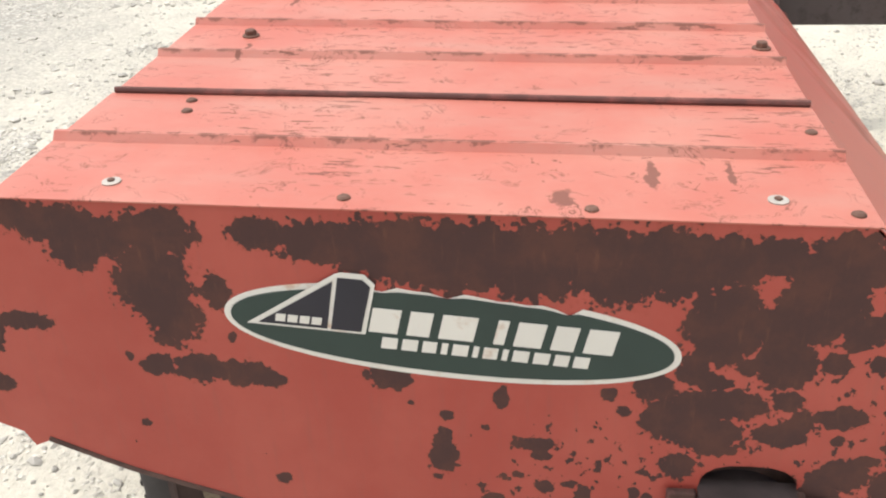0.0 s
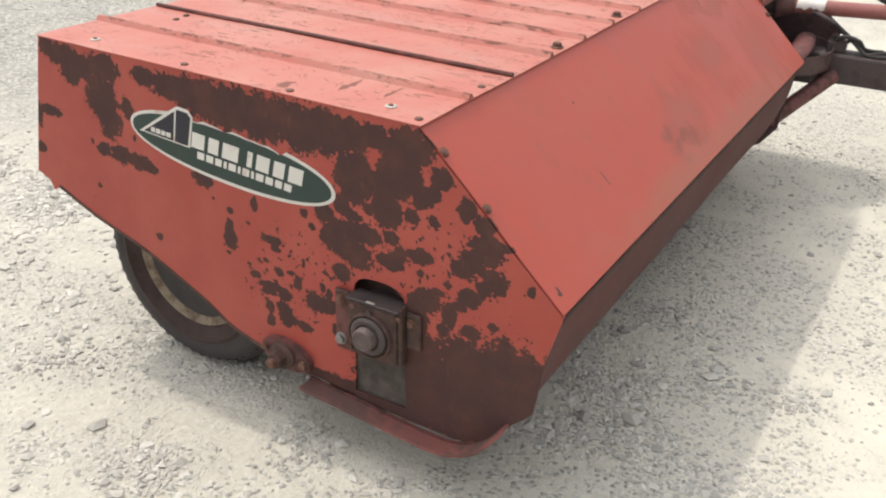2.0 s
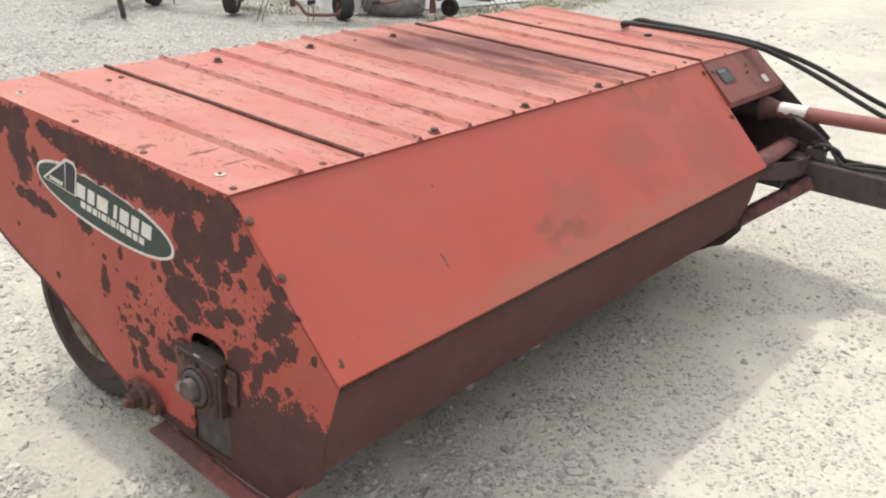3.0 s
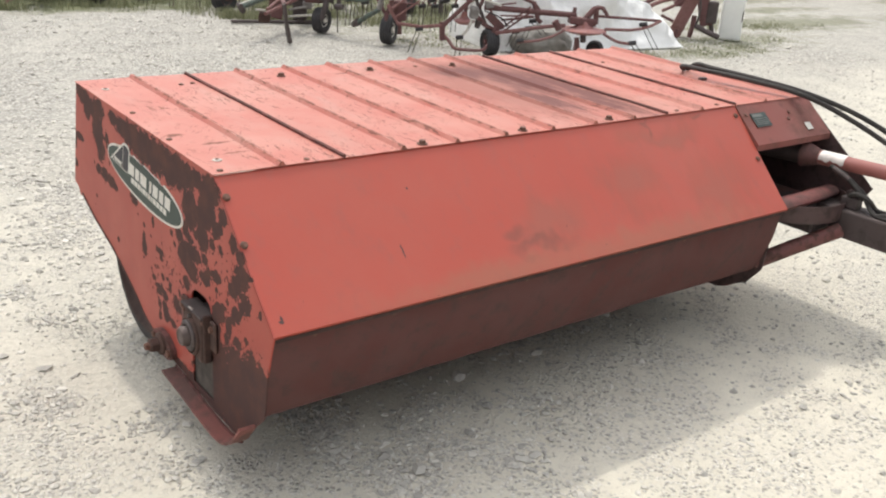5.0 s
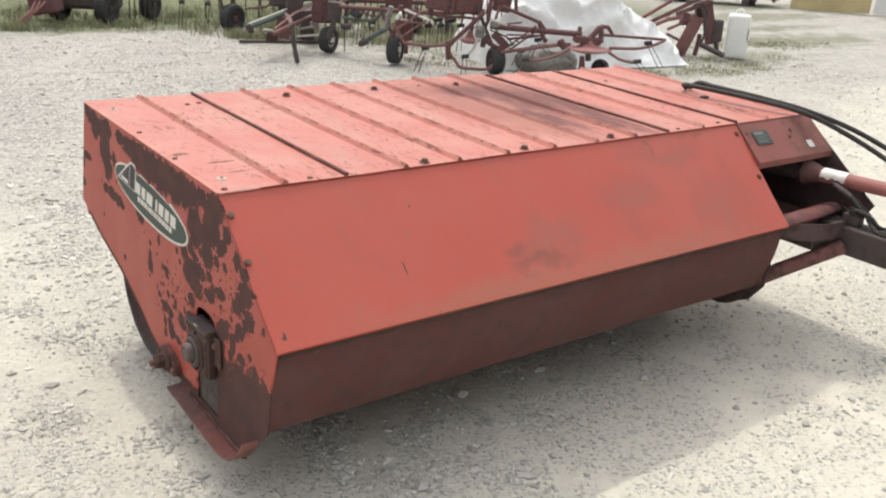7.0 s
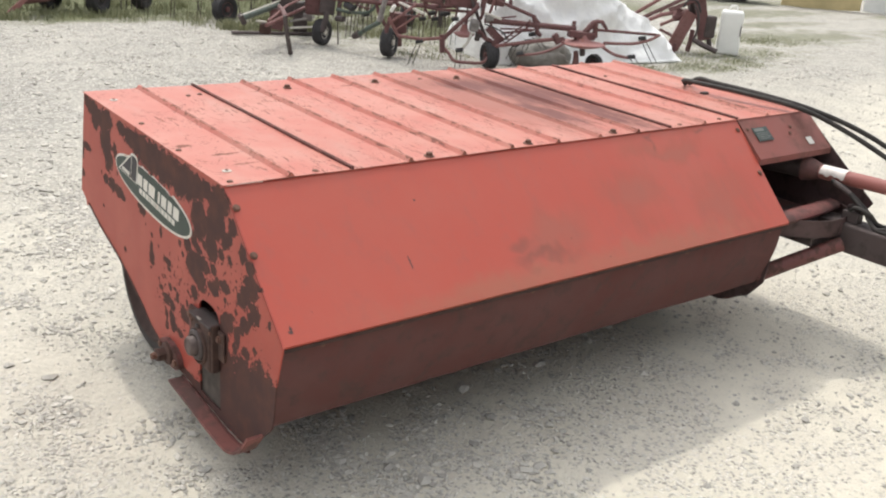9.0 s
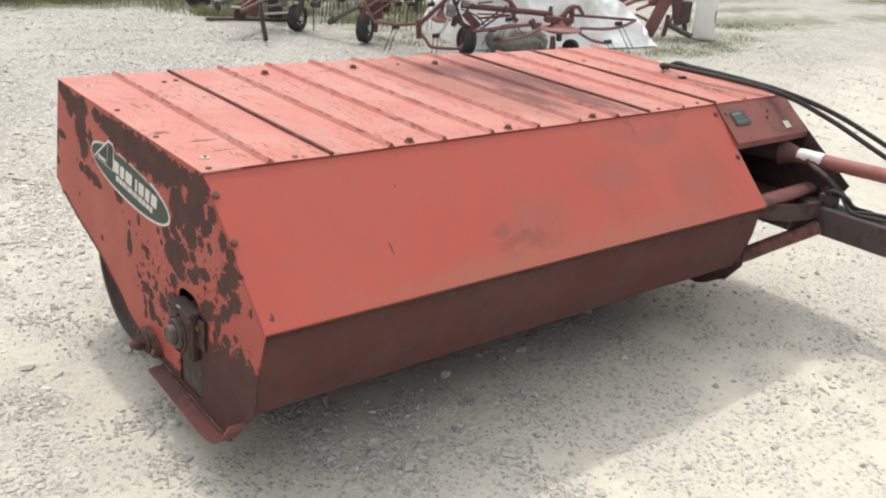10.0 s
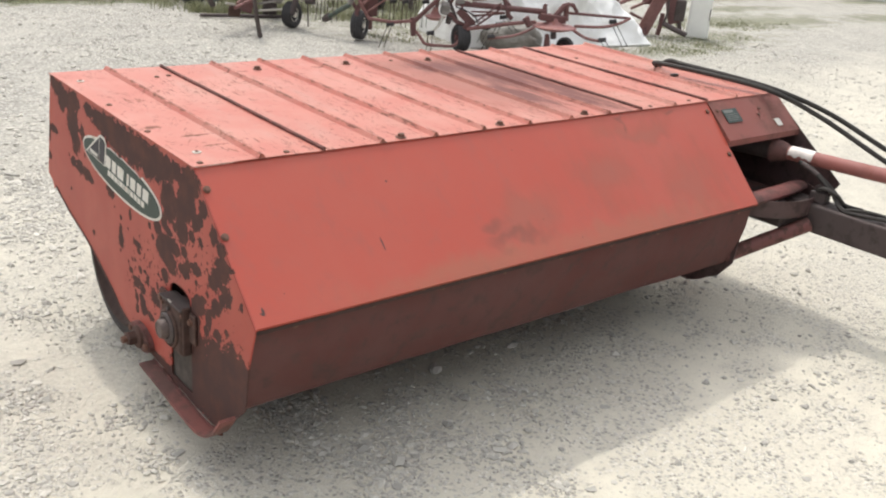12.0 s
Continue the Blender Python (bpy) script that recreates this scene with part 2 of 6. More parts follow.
    height = g.math("ADD", g.math("MULTIPLY", cloud, 0.5), g.math("MULTIPLY", wear, -0.6))
    return g.done(colour, g.blend(g.math("MAXIMUM", wear, veil_in), 0.50, 0.88), 0, height, 0.25, 0.002, 0.48)


def front_paint():
    """Smooth red of the sloping front sheet with dusty hand-rubbed clouds."""
    g = Graph("front_sheet_paint")
    cloud = g.noise(g.coord, 1.7, 7, 0.6)
    paint = g.mix(g.step(cloud, 0.3, 0.7), (0.43, 0.073, 0.048), (0.415, 0.091, 0.062))
    runs = g.noise(g.scaled(g.coord, (6, 1, 1)), 2.5, 5, 0.6)
    dusty = g.spots(g.warped(0.35, 3.0), [(1.15, -.26, .26, .11), (1.60, -.20, .20, .14), (2.1, -.25, .3, .14), (1.9, -.05, .35, .06)], "xy")
    dusty = g.math("ADD", dusty, g.math("SUBTRACT", runs, 0.5))
    colour = g.mix(g.math("MULTIPLY", g.step(dusty, 0.0, 0.9), 0.45), paint, (0.285, 0.118, 0.088))
    mottle = g.noise(g.scaled(g.coord, (1.6, 1, 1)), 9, 7, 0.72)
    colour = g.mix(g.math("MULTIPLY", g.step(mottle, 0.48, 0.72), 0.35), colour, (0.30, 0.088, 0.068))
    hem = g.math("ADD", g.spots(g.warped(0.10, 8.0), [(.85, -.362, .60, .055), (1.6, -.36, .8, .060)], "xy"), g.math("SUBTRACT", g.noise(g.scaled(g.coord, (2, 1, 1)), 11, 6, 0.65), 0.5))
    colour = g.mix(g.math("MULTIPLY", g.step(hem, -0.2, 0.9), 0.45), colour, (0.30, 0.135, 0.082))
    smoke = g.spots(g.warped(0.2, 5.0), [(.98, -.265, .075, .030), (1.06, -.315, .16, .025), (1.85, -.03, .012, .035), (1.84, -.005, .03, .012), (2.155, -.004, .05, .010)], "xy")
    colour = g.mix(g.math("MULTIPLY", g.step(smoke, -0.2, 0.8), 0.46), colour, (0.13, 0.06, 0.045))
    nick = g.spots(g.warped(0.012, 60), [(.510, -.248, .0035, .020), (.039, -.344, .010, .004), (.043, -.338, .004, .010), (.62, -.10, .004, .003)], "xy")
    colour = g.mix(g.step(nick, 0.0, 0.3), colour, RUST)
    pits = g.step(g.noise(g.coord, 42, 3, 0.5), 0.765, 0.78)
    colour = g.mix(g.math("MULTIPLY", pits, 0.8), colour, RUST)
    height = g.math("ADD", g.math("MULTIPLY", g.noise(g.coord, 4, 3), 0.9), g.math("MULTIPLY", g.noise(g.coord, 120, 3), 0.05))
    return g.done(colour, g.blend(g.step(dusty, 0, 0.6), 0.42, 0.62), 0, height, 0.14, 0.004, 0.45)


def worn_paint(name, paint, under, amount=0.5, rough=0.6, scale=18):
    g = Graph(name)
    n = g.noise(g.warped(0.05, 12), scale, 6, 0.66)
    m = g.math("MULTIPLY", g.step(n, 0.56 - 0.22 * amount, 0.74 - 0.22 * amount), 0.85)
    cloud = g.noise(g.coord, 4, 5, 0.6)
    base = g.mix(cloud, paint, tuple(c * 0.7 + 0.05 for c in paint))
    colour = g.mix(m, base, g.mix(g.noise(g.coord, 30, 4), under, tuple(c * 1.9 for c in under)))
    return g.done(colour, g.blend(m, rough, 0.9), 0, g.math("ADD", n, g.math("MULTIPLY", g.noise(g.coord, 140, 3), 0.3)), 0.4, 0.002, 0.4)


def plain(name, colour, rough=0.6, metal=0.0, vary=0.25, scale=25, bump=0.2, dist=0.001):
    g = Graph(name)
    n = g.noise(g.coord, scale, 5, 0.6)
    wide = g.noise(g.coord, scale * 0.15, 4, 0.6)
    c = g.mix(g.step(g.math("ADD", g.math("MULTIPLY", n, 0.5), g.math("MULTIPLY", wide, 0.5)), 0.3, 0.7), tuple(x * (1 - vary) for x in colour), tuple(min(1, x * (1 + vary)) for x in colour))
    return g.done(c, rough, metal, n, bump, dist)


def gravel_ground():
    """Pale compacted limestone with drifts of fine grey crush, fading to grass where the yard ends."""
    g = Graph("gravel_ground")
    flat = g.scaled(g.coord, (1, 1, 0))
    wide = g.noise(flat, 0.9, 5, 0.6)
    mid = g.noise(flat, 4.5, 6, 0.62)
    grit = g.noise(flat, 110, 4, 0.7)
    crumb = g.noise(flat, 38, 5, 0.72)
    mixed = g.math("ADD", g.math("MULTIPLY", mid, 0.5), g.math("MULTIPLY", wide, 0.5))
    dustc = g.mix(g.step(mixed, 0.36, 0.60), (0.71, 0.665, 0.56), (0.62, 0.58, 0.492))
    bent = g.vec("ADD", flat, g.scaled(g.noise(flat, 25, 2, 0.5, True), (0.03, 0.03, 0)))
    cell = g.cells(bent, 62)
    tone = g.cells(bent, 62, "F1", True)
    sep = g.tree.nodes.new("ShaderNodeSeparateColor")
    g.tree.links.new(tone, sep.inputs[0])
    stone = g.mix(g.step(sep.outputs[0], 0.05, 0.95), (0.25, 0.238, 0.222), (0.74, 0.71, 0.65))
    loose = g.step(g.math("ADD", mixed, g.math("MULTIPLY", g.math("SUBTRACT", crumb, 0.5), 0.22)), 0.455, 0.555)
    here = g.math("MULTIPLY", loose, g.step(cell, 0.62, 0.25))
    colour = g.mix(g.math("MULTIPLY", here, 0.80), dustc, stone)
    colour = g.mix(g.math("MULTIPLY", g.step(crumb, 0.55, 0.72), 0.38), colour, (0.38, 0.36, 0.33))
    colour = g.mix(g.math("MULTIPLY", g.step(grit, 0.55, 0.72), 0.25), colour, (0.32, 0.30, 0.28))
    sepv = g.tree.nodes.new("ShaderNodeSeparateXYZ")
    g.tree.links.new(flat, sepv.inputs[0])
    x, y = sepv.outputs[0], sepv.outputs[1]
    # beside and behind the machine the surface is looser and greyer
    worn = g.step(g.math("ADD", g.math("SUBTRACT", y, g.math("MULTIPLY", x, 0.45)), g.math("MULTIPLY", g.noise(flat, 1.5, 5, 0.65), 1.6)), 0.1, 1.7)
    worn = g.math("MAXIMUM", worn, g.math("MULTIPLY", g.step(g.math("ADD", x, g.noise(flat, 1.7, 4, 0.6)), 3.0, 4.4), 0.9))
    colour = g.mix(g.math("MULTIPLY", worn, 0.42), colour, g.mix(g.step(crumb, 0.38, 0.66), (0.32, 0.304, 0.275), (0.56, 0.533, 0.47)))
    # the yard behind: coarser crush
    pebble = g.noise(flat, 21, 6, 0.80)
    lump = g.cells(g.vec("ADD", flat, g.scaled(g.noise(flat, 18, 2, 0.5, True), (0.04, 0.04, 0))), 46)
    lumps = g.tree.nodes.new("ShaderNodeSeparateColor")
    g.tree.links.new(g.cells(g.vec("ADD", flat, g.scaled(g.noise(flat, 18, 2, 0.5, True), (0.04, 0.04, 0))), 46, "F1", True), lumps.inputs[0])
    chip = g.math("MULTIPLY", lumps.outputs[1], g.step(lump, 0.75, 0.30))
    rough_yard = g.mix(g.step(g.math("ADD", g.math("MULTIPLY", chip, 0.55), g.math("MULTIPLY", pebble, 0.55)), 0.25, 0.72), (0.265, 0.254, 0.234), (0.565, 0.54, 0.49))
    rough_yard = g.mix(g.math("MULTIPLY", g.step(g.noise(g.scaled(flat, (1, 1.4, 1)), 1.9, 5, 0.65), 0.46, 0.62), 0.40), rough_yard, (0.48, 0.46, 0.41))
    greyer = g.math("MULTIPLY", g.step(g.math("ADD", y, g.math("MULTIPLY", g.noise(flat, 0.8, 4, 0.6), 2.6)), 3.3, 6.0), 0.84)
    colour = g.mix(greyer, colour, rough_yard)
    # the edge of the yard: thin grass
    edge = g.math("ADD", y, g.math("MULTIPLY", g.math("SUBTRACT", g.noise(flat, 1.3, 5, 0.65), 0.5), 2.2))
    back_strip = g.math("MULTIPLY", g.step(edge, 9.3, 10.2), g.step(x, 16.5, 12.0))
    patch = g.spots(flat, [(6.8, 8.1, 2.6, 1.7), (10.2, 5.6, 2.1, .8), (12.0, 6.9, 2.8, .5), (9.1, 4.95, 1.7, .45), (17.5, 10.8, 3.8, .9), (20, 8.2, 2.2, .5), (13.4, 6.6, 3.0, .9), (15.6, 9.3, 4.0, .9), (14.2, 7.9, 2.6, .45), (17.5, 6.4, 3.0, .6)], "xy")
    patch = g.step(g.math("ADD", patch, g.math("MULTIPLY", g.math("SUBTRACT", g.noise(flat, 2.4, 6, 0.7), 0.5), 2.4)), 0.05, 0.75)
    green = g.math("MAXIMUM", back_strip, g.math("MULTIPLY", patch, 0.62))
    grass = g.mix(g.step(g.noise(flat, 7, 6, 0.75), 0.3, 0.7), (0.080, 0.094, 0.048), (0.22, 0.225, 0.130))
    colour = g.mix(green, colour, grass)
    height = g.math("ADD", g.math("MULTIPLY", g.math("MULTIPLY", g.step(cell, 0.6, 0.0), loose), 0.5), g.math("ADD", g.math("ADD", g.math("MULTIPLY", crumb, 0.7), g.math("MULTIPLY", grit, 0.2)), g.math("MULTIPLY", mid, 0.6)))
    return g.done(colour, 0.95, 0, height, 0.85, 0.016, 0.2)


def stone_mix(name):
    g = Graph(name)
    r = g.island()
    c = g.mix(r, (0.31, 0.297, 0.272), (0.68, 0.65, 0.585))
    c = g.mix(g.math("MULTIPLY", g.noise(g.coord, 120, 3, 0.6), 0.5), c, (0.50, 0.47, 0.42))
    return g.done(c, 0.92, 0, g.noise(g.coord, 220, 3), 0.3, 0.002, 0.25)


def island_mix(name, a, b, rough=0.8):
    g = Graph(name)
    return g.done(g.mix(g.island(), a, b), rough, 0, None, spec=0.3)


M_END, M_TOP, M_FRONT = end_paint(), top_paint(), front_paint()
M_SKID = worn_paint("scraped_skid_paint", (0.225, 0.066, 0.052), (0.070, 0.042, 0.037), 0.80, 0.7, 9)
M_REDDARK = worn_paint("grimy_red_paint", (0.145, 0.034, 0.028), (0.045, 0.025, 0.02), 0.55)
# grimy red, darkened all over to include the shade under the front sheet
M_LIP = worn_paint("shaded_lip_paint", (0.098, 0.022, 0.017), (0.054, 0.029, 0.026), 0.35, 0.9, 12)
M_DUST = plain("dusty_inner_plate", (0.082, 0.068, 0.060), 0.95, 0, 0.45, 30, 0.6, 0.004)
M_RUST = plain("rusted_iron", (0.072, 0.039, 0.031), 0.85, 0.0, 0.45, 40, 0.5, 0.002)
M_BOLT = plain("rusty_bolt", (0.135, 0.068, 0.048), 0.7, 0.2, 0.4, 90, 0.4, 0.001)
M_IRON = plain("dark_iron", (0.074, 0.056, 0.054), 0.6, 0.1, 0.35, 20, 0.3, 0.001)
M_BEAM = worn_paint("tongue_paint", (0.066, 0.042, 0.039), (0.040, 0.030, 0.028), 0.4, 0.6)
M_RUBBER = plain("black_rubber", (0.042, 0.038, 0.035), 0.8, 0, 0.3, 30, 0.3, 0.001)
M_TYRE = plain("dusty_tyre_rubber", (0.050, 0.044, 0.043), 0.85, 0, 0.35, 14, 0.35, 0.002)
M_RIM = worn_paint("chalky_rim_paint", (0.28, 0.225, 0.145), (0.085, 0.050, 0.036), 0.62, 0.7, 22)
M_WHITE = worn_paint("white_vinyl", (0.76, 0.73, 0.67), (0.34, 0.22, 0.15), 0.05, 0.5)
M_GREEN = plain("green_vinyl", (0.018, 0.038, 0.032), 0.5, 0, 0.15, 9, 0.05)
M_NAVY = plain("navy_vinyl", (0.013, 0.012, 0.022), 0.5, 0, 0.15, 9, 0.05)
M_STEEL = plain("galvanised_washer", (0.42, 0.39, 0.35), 0.5, 0.3, 0.2, 60, 0.1)
M_TAPE = plain("white_tape", (0.74, 0.68, 0.64), 0.45, 0, 0.2, 30, 0.4, 0.003)
M_LABEL = plain("dark_label", (0.035, 0.05, 0.045), 0.5, 0, 0.2, 30, 0.1)
M_LETTER = plain("pale_print", (0.17, 0.18, 0.165), 0.6, 0, 0.2, 60, 0.1)
M_TEDRED = worn_paint("tedder_red", (0.135, 0.046, 0.045), (0.07, 0.036, 0.032), 0.35)
M_TEDPINK = worn_paint("faded_tedder_red", (0.34, 0.150, 0.140), (0.20, 0.08, 0.06), 0.25)
M_TEDPINK3 = worn_paint("rubbed_tedder_red", (0.215, 0.085, 0.080), (0.11, 0.055, 0.045), 0.35)
M_TEDGREEN = worn_paint("drab_green_paint", (0.075, 0.105, 0.085), (0.05, 0.04, 0.03), 0.3)
M_SPRING = plain("tine_steel", (0.075, 0.060, 0.055), 0.6, 0.4, 0.3, 30)
M_PALEPIPE = plain("pale_pipe", (0.58, 0.55, 0.50), 0.5, 0, 0.2, 20)
M_JUG = plain("milky_plastic", (0.82, 0.82, 0.79), 0.45, 0, 0.06, 6, 0.1)
M_YELLOW = plain("faded_yellow_board", (0.55, 0.45, 0.24), 0.7, 0, 0.18, 3)
M_GROUND, M_STONE = gravel_ground(), stone_mix("crushed_stone")
M_BLADE = island_mix("grass_blade", (0.17, 0.185, 0.10), (0.36, 0.355, 0.22))


def tarp_plastic():
    g = Graph("white_tarp_plastic")
    n = g.noise(g.coord, 3.0, 6, 0.6)
    c = g.mix(n, (0.86, 0.86, 0.85), (0.92, 0.92, 0.91))
    glow = g.tree.nodes.new("ShaderNodeBsdfTranslucent")
    both = g.tree.nodes.new("ShaderNodeMixShader")
    both.inputs[0].default_value = 0.08
    g.put(glow.inputs[0], (0.95, 0.95, 0.94))
    g.tree.links.new(g.bsdf.outputs[0], both.inputs[1])
    g.tree.links.new(glow.outputs[0], both.inputs[2])
    g.tree.links.new(both.outputs[0], g.out.inputs[0])
    return g.done(c, 0.5, 0, g.math("ADD", n, g.math("MULTIPLY", g.noise(g.coord, 11, 4), 0.3)), 0.8, 0.05)


M_TARP = tarp_plastic()


# ---- mesh tools ----
def part(name, bm, material, parent=None, label="", smooth=False):
    """One bmesh as one object, under a thing or a part."""
    me = bpy.data.meshes.new(name)
    bmesh.ops.recalc_face_normals(bm, faces=bm.faces)
    if smooth:
        for f in bm.faces:
            f.smooth = True
        for e in bm.edges:
            e.smooth = len(e.link_faces) == 2 and e.calc_face_angle(0) < 0.7
    bm.to_mesh(me)
    bm.free()
    me.materials.append(material)
    ob = new(name, me)
    ob.parent = parent
    return tagged(ob, label) if label else ob


def thing(name, label, category, group="", at=(0, 0, 0)):
    ob = new(name)
    ob.empty_display_size = 0.1
    ob.location = at
    return tagged(ob, label, category, group)


def box(bm, lo, hi, m=None):
    g = bmesh.ops.create_cube(bm, size=1)["verts"]
    for v in g:
        v.co = Vector([(a + b) / 2 + c * (b - a) for a, b, c in zip(lo, hi, v.co)])
        if m is not None:
            v.co = m @ v.co
    return g


def bevelled_box(lo, hi, r=0.004, seg=2, m=None):
    bm = bmesh.new()
    box(bm, lo, hi)
    bmesh.ops.bevel(bm, geom=bm.edges[:], offset=r, segments=seg, affect="EDGES", profile=0.5)
    if m is not None:
        bm.transform(m)
    return bm


def tube(bm, pts, r, seg=10, cap=True):
    """A round bar along points; r is one radius or one for each point."""
    pts = [Vector(p) for p in pts]
    rs = r if isinstance(r, (list, tuple)) else [r] * len(pts)
    rings, up = [], None
    for i, p in enumerate(pts):
        d = (pts[min(i + 1, len(pts) - 1)] - pts[max(i - 1, 0)]).normalized()
        if up is None:
            up = d.orthogonal().normalized()
        up = (up - d * up.dot(d)).normalized()
        side = d.cross(up)
        rings.append([bm.verts.new(p + rs[i] * (math.cos(a) * up + math.sin(a) * side)) for a in (2 * math.pi * k / seg for k in range(seg))])
    for a, b in zip(rings, rings[1:]):
        for k in range(seg):
            bm.faces.new((a[k], a[(k + 1) % seg], b[(k + 1) % seg], b[k]))
    if cap:
        bm.faces.new(rings[0][::-1])
        bm.faces.new(rings[-1])
    return bm


def curve_points(pts, n=8):
    """A smooth line through points."""
    pts = [Vector(p) for p in pts]
    out = []
    for i in range(len(pts) - 1):
        a, b, c, d = pts[max(i - 1, 0)], pts[i], pts[i + 1], pts[min(i + 2, len(pts) - 1)]
        for k in range(n):
            t = k / n
            out.append(0.5 * ((2 * b) + (c - a) * t + (2 * a - 5 * b + 4 * c - d) * t * t + (3 * b - a - 3 * c + d) * t ** 3))
    return out + [pts[-1]]


def prism(outline, x0, x1, axis="x", hole=None):
    """A flat sheet of the outline, thick from x0 to x1 along the axis, with a hole."""
    bm = bmesh.new()

    def place(u, w, x):
        return {"x": (x, u, w), "y": (u, x, w), "z": (u, w, x)}[axis]

    def loop(points):
        vs = [bm.verts.new(place(u, w, x0)) for u, w in points]
        return [bm.edges.new((vs[i], vs[(i + 1) % len(vs)])) for i in range(len(vs))]

    edges = loop(outline) + (loop(hole) if hole else [])
    bmesh.ops.triangle_fill(bm, use_beauty=True, use_dissolve=False, edges=edges)
    ext = bmesh.ops.extrude_face_region(bm, geom=bm.faces[:])
    d = Vector(place(0, 0, x1 - x0))
    bmesh.ops.translate(bm, vec=d, verts=[v for v in ext["geom"] if isinstance(v, bmesh.types.BMVert)])
    return bm


def lathe(bm, profile, centre, axis="x", seg=40, caps=True):
    """Turns (along, radius) pairs round an axis through the centre."""
    c = Vector(centre)
    rings = []
    for a, r in profile:
        ring = []
        for k in range(seg):
            t = 2 * math.pi * k / seg
            u, w = r * math.cos(t), r * math.sin(t)
            ring.append(bm.verts.new(c + Vector({"x": (a, u, w), "y": (u, a, w), "z": (u, w, a)}[axis])))
        rings.append(ring)
    for a, b in zip(rings, rings[1:]):
        for k in range(seg):
            bm.faces.new((a[k], a[(k + 1) % seg], b[(k + 1) % seg], b[k]))
    for ring in (rings[0], rings[-1]) if caps else ():
        bm.faces.new(ring)
    return bm


def strip(bm, line, width_vec, thick):
    """A bent flat bar: a line of points, swept by width_vec, with thickness."""
    pts, w = [Vector(p) for p in line], Vector(width_vec)
    rows = []
    for i, p in enumerate(pts):
        d = (pts[min(i + 1, len(pts) - 1)] - pts[max(i - 1, 0)]).normalized()
        n = d.cross(w).normalized() * thick
        rows.append([bm.verts.new(q) for q in (p, p + w, p + w + n, p + n)])
    for a, b in zip(rows, rows[1:]):
        for k in range(4):
            bm.faces.new((a[k], a[(k + 1) % 4], b[(k + 1) % 4], b[k]))
    bm.faces.new(rows[0])
    bm.faces.new(rows[-1][::-1])
    return bm


def hex_bolt(parent, p, normal, r=0.012, h=0.010, material=None, washer=0.0, name="bolt", label=""):
    """A hexagon head, on a washer where it has one."""
    bm = bmesh.new()
    if washer:
        lathe(bm, [(0, washer), (0.003, washer), (0.004, washer * 0.9)], (0, 0, 0), "z", 14)
    lathe(bm, [(0.002, r), (h * 0.85, r), (h, r * 0.85)], (0, 0, 0), "z", 6)
    bm.transform(Matrix.Translation(p) @ Vector(normal).to_track_quat("Z", "Y").to_matrix().to_4x4() @ pose(0, 0, 0, 0, 0, 37 * (p[0] + p[1]) * 10))
    return part(name, bm, material or M_BOLT, parent, label)


# ---- ground ----
def make_ground():
    bm = bmesh.new()
    rng = np.random.RandomState(4)
    xs = np.unique(np.r_[-600, -120, -40, -15, np.linspace(-6, 20, 105), 40, 120, 600])
    ys = np.unique(np.r_[-600, -120, -40, -12, np.linspace(-5, 14, 77), 40, 120, 600])
    grid = []
    for x in xs:
        row = []
        for y in ys:
            near = -6 <= x <= 20 and -5 <= y <= 14
            z = (0.010 * noise.noise((x * 0.9, y * 0.9, 0)) + 0.006 * noise.noise((x * 3.1, y * 3.1, 2))) if near else 0.0
            row.append(bm.verts.new((x, y, z - 0.006)))
        grid.append(row)
    for i in range(len(xs) - 1):
        for j in range(len(ys) - 1):
            bm.faces.new((grid[i][j], grid[i + 1][j], grid[i + 1][j + 1], grid[i][j + 1])).smooth = True
    ob = part("ground", bm, M_GROUND)
    return tagged(ob, "pale compacted gravel yard running out into thin grass", "ground", kind="structure")


def ico():
    bm = bmesh.new()
    bmesh.ops.create_icosphere(bm, subdivisions=1, radius=1)
    v = np.array([v.co[:] for v in bm.verts])
    f = np.array([[q.index for q in p.verts] for p in bm.faces])
    bm.free()
    return v, f


def ground_z(x, y):
    return 0.010 * noise.noise((x * 0.9, y * 0.9, 0)) + 0.006 * noise.noise((x * 3.1, y * 3.1, 2)) - 0.006


def make_stones(name, label, count, area, size, seed, cluster, spread=0.05):
    """Loose stones as one piece of stuff: rough lumps, half sunk, thicker in drifts."""
    rng = np.random.RandomState(seed)
    v, f = ico()
    vs, fs, n = [], [], 0
    (x0, x1), (y0, y1) = area
    while n < count:
        x, y = rng.uniform(x0, x1), rng.uniform(y0, y1)
        d = 0.5 + 0.5 * noise.noise((x * 1.1, y * 1.1, 5)) + 0.35 * noise.noise((x * 4, y * 4, 9))
        d -= 0.34 * float(np.clip(x * 0.45 - y - 0.9, 0, 1))
        if rng.rand() > np.clip((d - cluster) * 3.5, spread, 1.0):
            continue
        s = size * np.exp(rng.normal(0, 0.42))
        k = v * (1 + rng.uniform(-0.45, 0.40, (len(v), 1))) * s * np.array([rng.uniform(0.75, 1.35), rng.uniform(0.7, 1.1), rng.uniform(0.32, 0.65)])
        a = rng.uniform(0, 6.28)
        c, q = np.cos(a), np.sin(a)
        k = k @ np.array([[c, q, 0], [-q, c, 0], [0, 0, 1]]) + (x, y, ground_z(x, y) + s * 0.10)
        vs.append(k)
        fs.append(f + n * len(v))
        n += 1
    me = bpy.data.meshes.new(name)
    me.from_pydata(np.concatenate(vs).tolist(), [], np.concatenate(fs).tolist())
    me.materials.append(M_STONE)
    return tagged(new(name, me), label, "gravel", kind="stuff")


